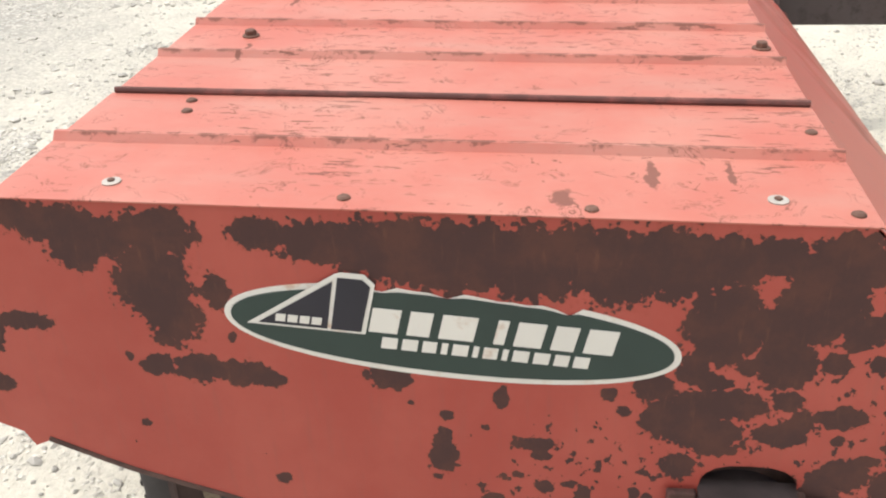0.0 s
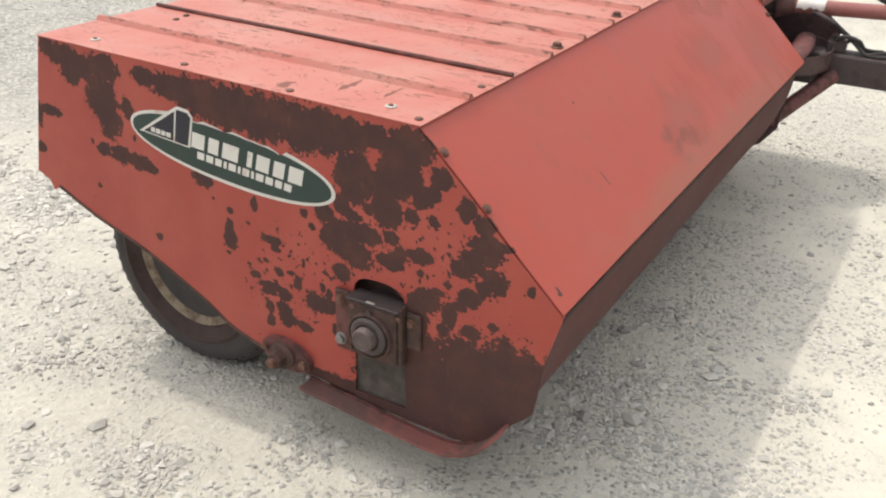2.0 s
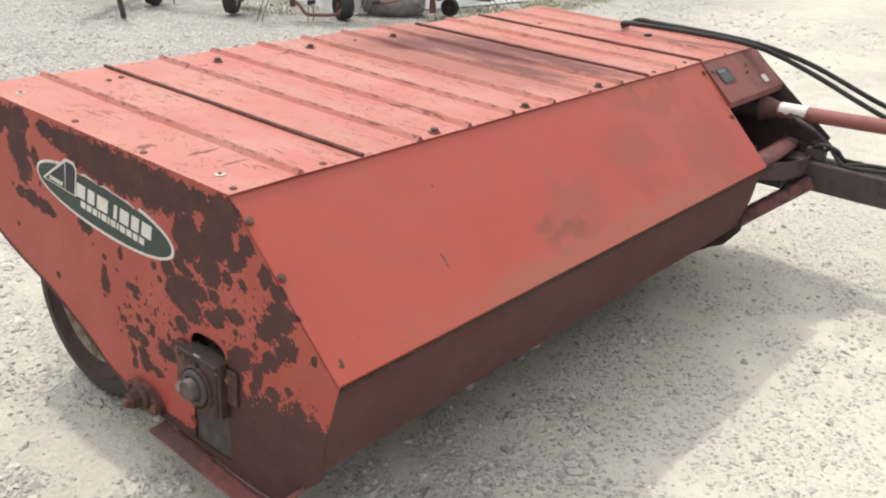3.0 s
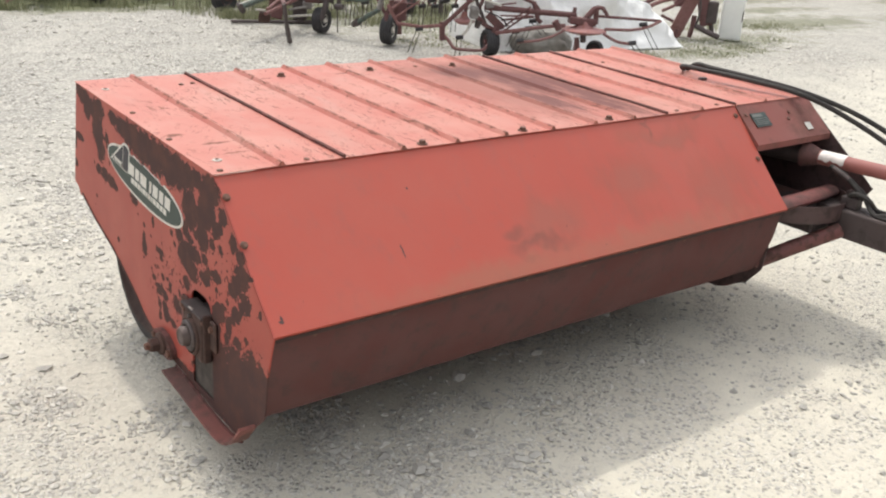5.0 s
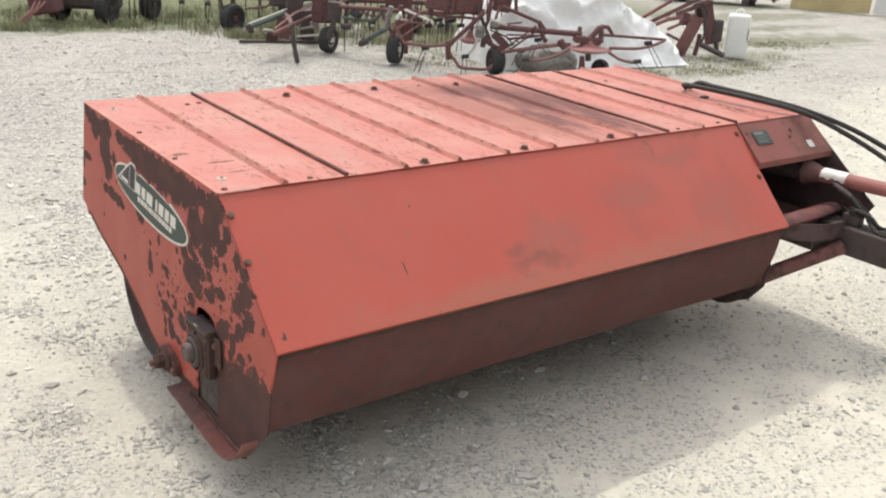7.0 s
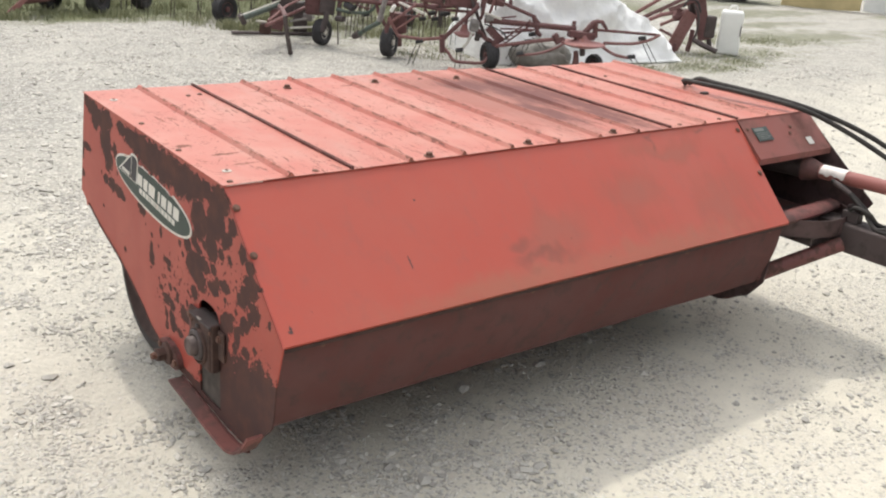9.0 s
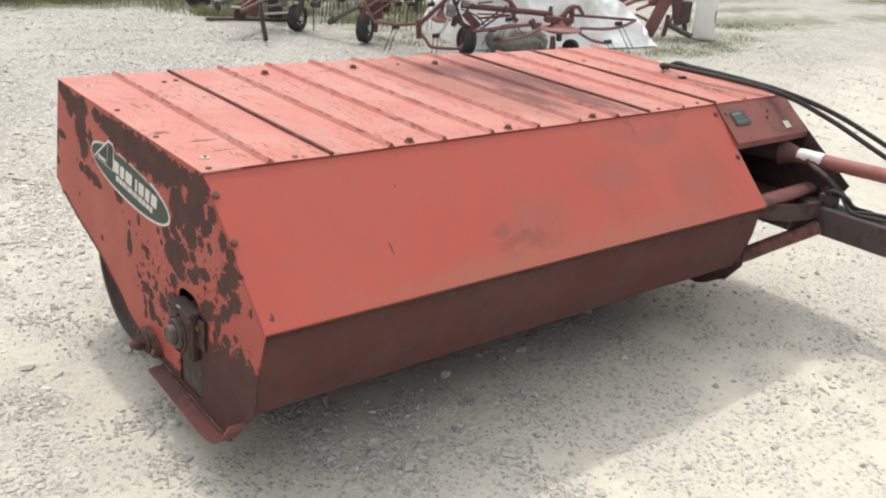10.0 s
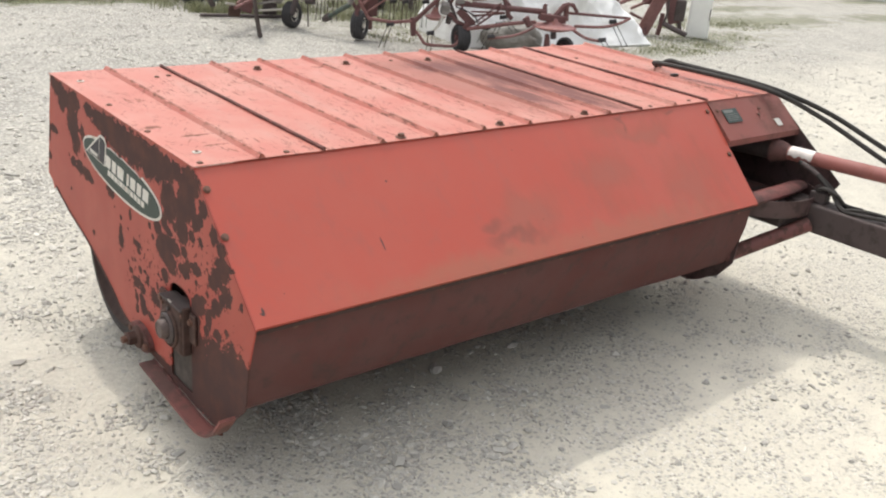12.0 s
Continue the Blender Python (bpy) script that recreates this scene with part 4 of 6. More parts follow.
    part("gear_neck", bm, M_IRON, parent, "dark drive housing", True)
    bm = bmesh.new()
    tube(bm, [(2.862, -0.18, 0.732), (2.87, -0.34, 0.736), (2.90, -1.0, 0.759), (2.95, -2.1, 0.784)], 0.0325, 20)
    shaft = part("drive_tube", bm, M_TEDPINK2, parent, "faded pinkish red drive shield tube", True)
    bm = bmesh.new()
    rows = []
    for k in range(17):
        q = k / 16
        c, r = Vector((2.864 + 0.007 * q, -0.225 - 0.120 * q, 0.7332 + 0.0032 * q)), 0.0345 + 0.0012 * noise.noise((q * 9, 0, 3))
        half = 1.45 + 0.55 * noise.noise((q * 5, 2, 0))
        rows.append([bm.verts.new(c + Vector((math.sin(0.25 + half * (2 * j / 8 - 1)) * -r, 0, math.cos(0.25 + half * (2 * j / 8 - 1)) * r))) for j in range(9)])
    for a, b in zip(rows, rows[1:]):
        for j in range(8):
            bm.faces.new((a[j], a[j + 1], b[j + 1], b[j]))
    ext = bmesh.ops.extrude_face_region(bm, geom=bm.faces[:])
    bmesh.ops.translate(bm, vec=(0, 0, 0.001), verts=[v for v in ext["geom"] if isinstance(v, bmesh.types.BMVert)])
    part("tape", bm, M_TAPE, shaft, "torn strip of white tape", True)
    # half-round guard
    rim = [(2.725 + 0.272 * math.cos(a), -0.19 - 0.240 * math.sin(a)) for a in (math.pi * k / 18 for k in range(19))]
    bm = bmesh.new()
    strip(bm, [(x, y, 0.508) for x, y in rim], (0, 0, 0.080), 0.004)
    guard = part("round_guard", bm, M_GUARD, parent, "half-round dark red belt guard", True)
    bm = prism(rim + [(2.445, -0.06), (2.990, -0.06)][::-1], 0.508, 0.513, "z")
    part("guard_floor", bm, M_IRON, guard)
    bm = bmesh.new()
    tube(bm, [(2.44, 0, 0), (2.60, -0.004, 0.004), (2.76, 0, 0.006), (2.90, 0.010, 0.004), (2.94, 0.02, 0.0)], [0.026, 0.026, 0.025, 0.022, 0.012], 14)
    bm.transform(Matrix(((1, 0, 0, 0), (0, 1.9, 0, -0.30), (0, 0, 1, 0.588), (0, 0, 0, 1))))
    part("guard_roll", bm, M_ROLL, guard, "rounded red guard cover", True)
    # tongue beam
    beam = part("tongue_beam", bevelled_box((2.765, -2.4, 0.432), (2.895, -0.30, 0.562), 0.010, 2), M_BEAM, parent, "dark worn square steel tongue")
    bm = bmesh.new()
    tube(bm, curve_points([(2.80, -0.93, 0.436), (2.80, -0.93, 0.405), (2.80, -0.95, 0.385), (2.80, -0.98, 0.392)], 4), 0.006, 8)
    part("hook", bm, M_BOLT, beam, "small bent hook", True)
    bm = bmesh.new()
    tube(bm, [(2.41, -0.262, 0.315), (2.56, -0.35, 0.392), (2.74, -0.45, 0.475)], 0.034, 12)
    part("brace", bm, M_REDDARK, parent, "round red brace", True)
    part("brace_plate", bevelled_box((2.62, -0.38, 0.455), (2.90, -0.10, 0.502), 0.006, 1), M_BEAM, parent, "dark hitch plate")
    # valve, fittings and short hoses on the tongue
    valve = part("valve_block", bevelled_box((2.80, -0.47, 0.562), (2.85, -0.39, 0.612), 0.006, 2), M_IRON, parent, "dark hydraulic valve block")
    for k, (y, z) in enumerate([(-0.405, 0.626), (-0.44, 0.620), (-0.46, 0.606)]):
        bm = bmesh.new()
        tube(bm, [(2.83, y, 0.615), (2.83, y, z), (2.82, y - 0.02, z + 0.012)], 0.010, 8)
        part("fitting", bm, M_IRON, valve, "dull steel fitting", True)
    hose(parent, [(2.80, -0.33, 0.715), (2.805, -0.40, 0.69), (2.815, -0.50, 0.615), (2.825, -0.53, 0.60)], 0.009)
    hose(parent, [(2.83, -0.48, 0.63), (2.80, -0.52, 0.60), (2.79, -0.57, 0.57), (2.79, -0.66, 0.575), (2.81, -0.80, 0.585), (2.85, -0.95, 0.575), (2.86, -1.6, 0.575)], 0.0095)
    hose(parent, [(2.79, -0.57, 0.572), (2.80, -0.64, 0.590), (2.83, -0.74, 0.588), (2.84, -0.83, 0.572)], 0.009)
    bm = bmesh.new()
    tube(bm, [(2.798, -0.325, 0.722), (2.806, -0.405, 0.688)], 0.011, 10)
    part("hose_fitting", bm, M_IRON, parent, "dark hose coupling", True)
    hose(parent, [(2.815, -0.30, 0.72), (2.83, -0.36, 0.70), (2.85, -0.45, 0.64), (2.855, -0.52, 0.585), (2.84, -0.56, 0.572)], 0.010)
    hose(parent, [(2.81, -0.42, 0.615), (2.79, -0.46, 0.64), (2.80, -0.52, 0.625), (2.83, -0.55, 0.585), (2.86, -0.62, 0.578)], 0.009)


def hose(parent, pts, r, name="hose", label="black rubber hydraulic hose"):
    bm = bmesh.new()
    tube(bm, curve_points(pts, 10), r, 10)
    return part(name, bm, M_RUBBER, parent, label, True)


M_BEADLINE = worn_paint("grimy_sheet_edge", (0.24, 0.068, 0.055), (0.055, 0.028, 0.025), 0.95, 0.8, 7)
M_BEAD = plain("dusty_sidewall", (0.064, 0.040, 0.035), 0.9, 0, 0.3, 20, 0.3, 0.002)
M_ROLL = worn_paint("rubbed_guard_paint", (0.175, 0.042, 0.035), (0.06, 0.036, 0.033), 0.7, 0.6, 8)
# blackish red of the guard and the end sheets beside the recess
M_GUARD = worn_paint("blackish_red_paint", (0.070, 0.029, 0.027), (0.036, 0.024, 0.022), 0.4)
M_REDDARK2 = worn_paint("drive_hood_paint", (0.25, 0.062, 0.047), (0.12, 0.055, 0.046), 0.5, 0.6, 5)
M_TEDPINK2 = worn_paint("faded_tube_paint", (0.32, 0.10, 0.085), (0.18, 0.07, 0.055), 0.3, 0.6)
M_SHAFT = plain("worn_shaft_steel", (0.115, 0.085, 0.078), 0.6, 0.2, 0.3, 45, 0.3, 0.001)
M_DISC = worn_paint("dusty_wheel_disc", (0.27, 0.205, 0.155), (0.12, 0.075, 0.058), 0.5, 0.85, 14)
M_BOOT = worn_paint("grimy_boot_paint", (0.125, 0.034, 0.028), (0.06, 0.034, 0.030), 0.5, 0.7, 9)
# brown lifted to brighten the inside of the drive recess
M_RECESS = worn_paint("lifted_recess_paint", (0.19, 0.085, 0.075), (0.12, 0.085, 0.078), 0.5, 0.9, 8)
# near-black brown that paints the shade below the hem
M_SEAM_SHADE = plain("seam_shade_colour", (0.050, 0.026, 0.022), 0.9, 0, 0.4, 30, 0.3, 0.001)
M_STEEL2 = plain("dull_fitting_steel", (0.26, 0.24, 0.23), 0.45, 0.5, 0.3, 50)

mower = thing("mower_conditioner", "rust-patched red mower conditioner with ribbed hood on gravel", "farm machine")
part("end_panel", prism(panel_outline(), 0.0, 0.005, "x", slot_outline()), M_END, mower, "flat red end sheet with large peeling rust patches")
bm = bmesh.new()
tube(bm, curve_points([(0.001, y, z + 0.003) for y, z in ((1.272, 0.520), (1.14, 0.464), (1.06, 0.438), (0.93, 0.397), (0.80, 0.340), (0.70, 0.292), (0.62, 0.244), (0.51, 0.210))], 4), 0.0055, 8)
part("folded_edge", bm, M_RUST, mower, "rust-brown folded lower edge", True)
edges = [-0.004] + LAPS + [END]
backs = [1.252, 1.25, 1.205, 1.20]
for i, (x0, x1) in enumerate(zip(edges, edges[1:])):
    hood_sheet(mower, x0 + (0.004 if i else 0), x1 - 0.001, [r for r in RIBS if x0 < r < x1], backs[i], 0.0)
    if i:
        lap_bar(mower, x0, min(backs[i], backs[i - 1]) - 0.004)
front_sheet(mower)
front_curtain(mower)
decal(mower)
bearing(mower)
pivot(mower)
skid(mower, 0.002, -0.054)
skid(mower, 2.414, 0.05)
road_wheel(mower, 0.075, 0.265, 0.862, 0.342)
drive_end(mower)
bm = bmesh.new()
strip(bm, [(0.006, 1.235, 0.972), (0.006, 1.285, 0.78), (0.006, 1.345, 0.56)], (2.98, 0, 0), 0.003)
part("rear_sheet", bm, M_REDDARK, mower, "red rear sheet")
bm = bmesh.new()
tube(bm, [(0.02, 0.12, 0.392), (2.40, 0.12, 0.392)], 0.10, 24)
# unseen plate down to the ground, keeps the space beneath dark
part("under_light_block", bevelled_box((0.32, 0.36, 0.0), (2.40, 0.38, 0.90), 0.004, 1), M_IRON, mower, "unseen dark plate under the hood, added to shut out light from behind")
part("cutter_bar", bevelled_box((0.34, 0.16, 0.02), (2.39, 0.34, 0.12), 0.02, 2), M_RUST, mower, "low rusty cutter bar under the hood")
part("roller", bm, M_IRON, mower, "dark crop roller under the hood", True)
# bolts and washers on the hood
for x, y in [(0.762, 0.022), (1.218, 0.024), (1.676, 0.026), (0.800, 1.095), (1.242, 1.090), (1.690, 1.062)]:
    hex_bolt(mower, (x, y, top_z(y) + 0.002), (0, 0, 1), 0.0125, 0.015, None, 0.019, "hood_bolt", "rusty hexagon bolt on a washer")
for x, y in [(0.066, 0.118), (0.058, 1.085)]:
    ob = hex_bolt(mower, (x, y, top_z(y) + 0.002), (0, 0, 1), 0.006, 0.006, M_BOLT, 0.0, "washer_screw")
    bm = bmesh.new()
    lathe(bm, [(0, 0.0145), (0.0022, 0.0145), (0.003, 0.012)], (x, y, top_z(y) + 0.0022), "z", 20)
    part("washer", bm, M_STEEL, ob, "bright round washer")
for x, y in [(0.03, 0.02), (0.020, 0.375), (0.030, 0.725), (0.318, 0.020), (0.350, 1.075), (0.402, 1.085), (1.14, 1.10), (2.08, 0.02), (2.36, 0.03), (1.50, 1.10), (2.55, 0.9)]:
    bm = bmesh.new()
    lathe(bm, [(0, 0.0105), (0.003, 0.0095), (0.005, 0.006)], (x, y, top_z(y) + 0.002), "z", 12)
    part("hood_rivet", bm, M_BOLT, mower)
# two long hoses over the far end of the hood
hose(mower, [(2.83, 0.60, 0.985), (2.76, 0.56, 1.012), (2.74, 0.46, 1.02), (2.80, 0.20, 1.012), (2.88, -0.06, 0.985), (3.02, -0.26, 0.89), (3.12, -0.52, 0.76), (3.15, -0.80, 0.66), (3.10, -1.3, 0.56), (3.06, -1.9, 0.28), (3.10, -2.3, 0.02), (3.30, -2.7, 0.012)], 0.0115)
hose(mower, [(2.86, 0.60, 0.985), (2.80, 0.50, 1.03), (2.79, 0.40, 1.03), (2.83, 0.16, 1.02), (2.91, -0.07, 0.99), (3.07, -0.26, 0.91), (3.20, -0.52, 0.78), (3.26, -0.80, 0.68), (3.2, -1.3, 0.57), (3.16, -1.9, 0.28), (3.22, -2.3, 0.02), (3.45, -2.6, 0.012)], 0.0115)
for y in (0.42,):
    part("hose_clip", bevelled_box((2.730, y - 0.012, 0.968), (2.775, y + 0.012, 0.982), 0.003, 1), M_IRON, mower, "dark hose clip")


# ---- the yard behind: parked hay tedders, covered heap, jug ----
def bar(parent, name, pts, r, mat, label="", smooth_line=False, seg=8):
    bm = bmesh.new()
    tube(bm, curve_points(pts, 5) if smooth_line else pts, r, seg)
    return part(name, bm, mat, parent, label, True)


def small_wheel(parent, centre, r, w, turn, rim_mat, label="dusty black implement tyre"):
    """A balloon tyre with a small rim; turn: the axle's heading in degrees."""
    m = Matrix.Translation(centre) @ pose(0, 0, 0, 0, 0, turn)
    wheel = new("wheel")
    wheel.parent = parent
    bm = bmesh.new()
    h = w / 2
    lathe(bm, [(-h * 0.62, r * 0.5), (-h * 0.95, r * 0.66), (-h, r * 0.8), (-h * 0.8, r * 0.95), (-h * 0.35, r), (-h * 0.3, r * 0.97), (-h * 0.1, r * 0.97), (-h * 0.06, r), (h * 0.06, r), (h * 0.1, r * 0.97), (h * 0.3, r * 0.97), (h * 0.35, r), (h * 0.8, r * 0.95), (h, r * 0.8), (h * 0.95, r * 0.66), (h * 0.62, r * 0.5)], (0, 0, 0), "x", 30)
    bm.transform(m)
    part("tyre", bm, M_RUBBER2, wheel, label, True)
    for s in (-1, 1):
        bm = bmesh.new()
        lathe(bm, [(s * h * 0.60, r * 0.52), (s * h * 0.72, r * 0.48), (s * h * 0.45, r * 0.40), (s * h * 0.40, r * 0.22), (s * h * 0.85, r * 0.20), (s * h * 0.90, r * 0.12)], (0, 0, 0), "x", 20)
        bm.transform(m)
        part("rim", bm, rim_mat, wheel, "", True)
    return wheel


def tine_pair(parent, top, foot, gap, coil=True):
    """Two spring tines with their coil on the end of an arm."""
    t, f, g = Vector(top), Vector(foot), Vector(gap)
    holder = bar(parent, "tine_coil", [t - g * 0.9, t + g * 0.9], 0.024, M_RUBBER2, "black spring coil holder")
    for s in (-0.5, 0.5):
        bar(holder, "tine", [t + g * s, t + (f - t) * 0.5 + g * s * 1.1, f + g * s * 1.2], 0.0045, M_SPRING, "", False, 6)
    return holder


def rotor(parent, c, r, mat):
    bm = bmesh.new()
    lathe(bm, [(-0.030, r * 0.55), (0.0, r * 0.96), (0.008, r), (0.018, r * 0.97), (0.035, r * 0.45), (0.075, r * 0.28), (0.11, r * 0.26)], c, "z", 36)
    return part("rotor_dish", bm, mat, parent, "faded pinkish-red rotor dish", True)


M_GREYMETAL = plain("worn_grey_metal", (0.24, 0.22, 0.21), 0.65, 0.1, 0.35, 30, 0.4, 0.002)
M_RUBBER2 = plain("weathered_rubber", (0.040, 0.038, 0.040), 0.85, 0, 0.3, 20, 0.3, 0.002)

# the tedder with the round dish, in front of the covered heap
ted = thing("hay_tedder", "rusty dark red hay tedder with rotor dish and spring tines", "hay tedder", "parked hay tedders")
bar(ted, "main_tube", [(5.773, 5.723, 0.528), (6.623, 5.134, 0.499)], 0.0324, M_TEDRED, "thick red cross tube", False, 14)
bar(ted, "upper_brace", [(5.873, 5.654, 0.749), (6.226, 5.409, 0.602), (6.273, 5.377, 0.543), (6.279, 5.373, 0.469)], 0.0194, M_TEDRED)
bar(ted, "hinge", [(6.220, 5.413, 0.614), (6.271, 5.378, 0.432), (6.305, 5.354, 0.396)], 0.0261, M_TEDRED)
bar(ted, "ladder_brace", [(5.901, 5.573, 0.304), (6.164, 5.392, 0.569)], 0.0097, M_TEDRED)
bar(ted, "ladder_brace", [(5.939, 5.547, 0.288), (6.197, 5.368, 0.540)], 0.0097, M_TEDRED)
bar(ted, "ladder_rung", [(5.914, 5.564, 0.317), (5.952, 5.538, 0.300)], 0.0065, M_TEDPINK3)
bar(ted, "ladder_rung", [(5.952, 5.538, 0.355), (5.989, 5.513, 0.337)], 0.0065, M_TEDPINK3)
bar(ted, "ladder_rung", [(5.990, 5.512, 0.393), (6.026, 5.487, 0.373)], 0.0065, M_TEDPINK3)
bar(ted, "ladder_rung", [(6.027, 5.486, 0.431), (6.063, 5.461, 0.409)], 0.0065, M_TEDPINK3)
bar(ted, "ladder_rung", [(6.065, 5.460, 0.469), (6.100, 5.436, 0.445)], 0.0065, M_TEDPINK3)
bar(ted, "ladder_rung", [(6.102, 5.434, 0.507), (6.136, 5.410, 0.481)], 0.0065, M_TEDPINK3)
bar(ted, "ladder_rung", [(6.139, 5.408, 0.544), (6.173, 5.385, 0.517)], 0.0065, M_TEDPINK3)
bar(ted, "control_rod", [(5.957, 5.656, 0.439), (6.256, 5.449, 0.453)], 0.0091, M_TEDPINK3)
bar(ted, "control_rod", [(6.004, 5.685, 0.384), (6.307, 5.475, 0.442)], 0.0131, M_TEDRED)
bar(ted, "arm", [(5.829, 5.562, 0.265), (6.060, 5.402, 0.317), (6.291, 5.242, 0.370), (6.492, 5.164, 0.386)], [0.021, 0.021, 0.021, 0.021, 0.021, 0.021, 0.021, 0.021, 0.021, 0.021, 0.021, 0.021, 0.021, 0.021, 0.021, 0.021], M_TEDPINK3, "long bent rotor arm", True, 8)
bar(ted, "arm", [(5.898, 5.271, 0.209), (6.071, 5.152, 0.239), (6.281, 5.128, 0.282), (6.451, 5.132, 0.337)], [0.015, 0.015, 0.015, 0.015, 0.015, 0.015, 0.015, 0.015, 0.015, 0.015, 0.015, 0.015, 0.015, 0.015, 0.015, 0.015], M_TEDPINK3, "", True, 8)
bar(ted, "arm_clamp", [(6.359, 5.196, 0.436), (6.408, 5.161, 0.346)], 0.0389, M_TEDRED)
bar(ted, "arm", [(6.745, 4.807, 0.344), (6.829, 4.687, 0.278), (6.918, 4.565, 0.263)], [0.017, 0.017, 0.017, 0.017, 0.017, 0.017, 0.017, 0.017, 0.017, 0.017, 0.017], M_TEDPINK3, "", True, 8)
bar(ted, "arm", [(6.860, 5.030, 0.499), (7.273, 4.805, 0.487), (7.510, 4.666, 0.480)], 0.0159, M_TEDRED)
bar(ted, "arm", [(6.863, 4.907, 0.373), (7.155, 4.765, 0.377), (7.350, 4.692, 0.419), (7.510, 4.666, 0.480)], [0.017, 0.017, 0.017, 0.017, 0.017, 0.017, 0.017, 0.017, 0.017, 0.017, 0.017, 0.017, 0.017, 0.017, 0.017, 0.017], M_TEDPINK3, "", True, 8)
bar(ted, "bracket", [(6.683, 5.092, 0.421), (6.779, 5.026, 0.577), (6.814, 5.002, 0.598), (6.862, 4.969, 0.595), (6.912, 4.934, 0.518)], [0.033, 0.033, 0.026, 0.023, 0.020], M_TEDRED, "heavy bent bracket over the dish")
bar(ted, "bracket", [(6.811, 5.004, 0.417), (6.800, 5.011, 0.579)], 0.0297, M_TEDRED)
part("hub_body", bevelled_box((-0.151, -0.070, -0.039), (0.151, 0.070, 0.039), 0.012, 2, Matrix.Translation((6.681, 5.094, 0.440)) @ pose(0, 0, 0, 0, 4, -30)), M_TEDRED, ted, "greasy red hub under the cross tube")
bar(ted, "lug", [(6.600, 5.150, 0.528), (6.605, 5.147, 0.584)], 0.0230, M_TEDRED)
rotor(ted, (6.702, 5.079, 0.335), 0.264, M_TEDPINK)
bar(ted, "stand", [(6.651, 5.115, 0.255), (6.658, 5.110, 0.173), (6.662, 5.107, 0.078)], [0.026, 0.033, 0.040], M_TEDPINK3, "faded stand leg")
bar(ted, "grease_cup", [(6.670, 5.041, 0.292), (6.677, 5.036, 0.216)], 0.0328, M_IRON)
small_wheel(ted, (6.999, 5.147, 0.102), 0.102, 0.09, 15, M_TEDRED)
tine_pair(ted, (5.923, 5.254, 0.229), (5.853, 5.278, 0.087), (0.035, -0.03, 0.008))
tine_pair(ted, (6.943, 4.548, 0.277), (7.008, 4.478, 0.167), (0.035, -0.03, 0.008))
tine_pair(ted, (7.294, 4.730, 0.440), (7.427, 4.614, 0.172), (0.035, -0.03, 0.008))
tine_pair(ted, (6.145, 5.587, 0.267), (6.079, 5.608, 0.101), (0.035, -0.03, 0.008))
tine_pair(ted, (6.329, 5.520, 0.390), (6.434, 5.423, 0.242), (0.035, -0.03, 0.008))
tine_pair(ted, (6.332, 5.579, 0.299), (6.262, 5.603, 0.125), (0.035, -0.03, 0.008))
small_wheel(ted, (5.848, 5.671, 0.150), 0.150, 0.15, -18, M_TEDRED)
bar(ted, "fork", [(5.868, 5.596, 0.327), (5.835, 5.607, 0.251), (5.810, 5.625, 0.162)], [0.032, 0.039, 0.032], M_TEDRED)
part("fork_plate", bevelled_box((-0.110, -0.020, -0.045), (0.110, 0.020, 0.045), 0.006, 2, Matrix.Translation((5.856, 5.629, 0.384)) @ pose(0, 0, 0, 0, 42, -30)), M_TEDRED, ted, "worn red bracket plate")
bar(ted, "mast", [(5.635, 5.819, 0.757), (5.709, 5.767, 0.555), (5.826, 5.686, 0.265)], 0.0194, M_IRON)
bar(ted, "mast", [(5.768, 5.726, 0.767), (5.749, 5.740, 0.582), (5.713, 5.764, 0.481)], 0.0194, M_TEDRED)
bar(ted, "mast", [(5.851, 5.669, 0.760), (5.811, 5.697, 0.586), (5.867, 5.658, 0.355)], 0.0155, M_TEDPINK3)
part("gearbox", bevelled_box((-0.049, -0.060, -0.055), (0.049, 0.060, 0.055), 0.015, 2, Matrix.Translation((5.684, 5.785, 0.448)) @ pose(0, 0, 0, 0, 8, -30)), M_GREYMETAL, ted, "worn grey gearbox")
bar(ted, "gear_cap", [(5.637, 5.732, 0.500), (5.640, 5.730, 0.537)], [0.051, 0.039], M_GREYMETAL, "", False, 12)
bar(ted, "gear_cap", [(5.698, 5.714, 0.378), (5.682, 5.725, 0.302)], [0.039, 0.026], M_IRON, "", False, 12)
bar(ted, "gear_neck", [(5.698, 5.738, 0.411), (5.776, 5.684, 0.329), (5.852, 5.632, 0.297)], [0.032, 0.026, 0.019], M_TEDRED, "", False, 10)
part("bearing_box", bevelled_box((-0.045, -0.050, -0.036), (0.045, 0.050, 0.036), 0.011, 2, Matrix.Translation((5.813, 5.695, 0.556)) @ pose(0, 0, 0, 0, -12, -30)), M_GREYMETAL, ted, "")
bar(ted, "hose", [(5.724, 5.660, 0.495), (5.795, 5.586, 0.467), (5.906, 5.534, 0.409), (5.950, 5.527, 0.334)], [0.008, 0.008, 0.008, 0.008, 0.008, 0.008, 0.008, 0.008, 0.008, 0.008, 0.008, 0.008, 0.008, 0.008, 0.008, 0.008], M_RUBBER2, "", True, 8)
bar(ted, "pale_lever", [(5.736, 5.688, 0.614), (5.894, 5.578, 0.557)], 0.0129, M_PALEPIPE)
bar(ted, "pale_lever", [(5.756, 5.856, 0.653), (5.712, 5.887, 0.514), (5.583, 5.976, 0.368)], 0.0104, M_PALEPIPE)
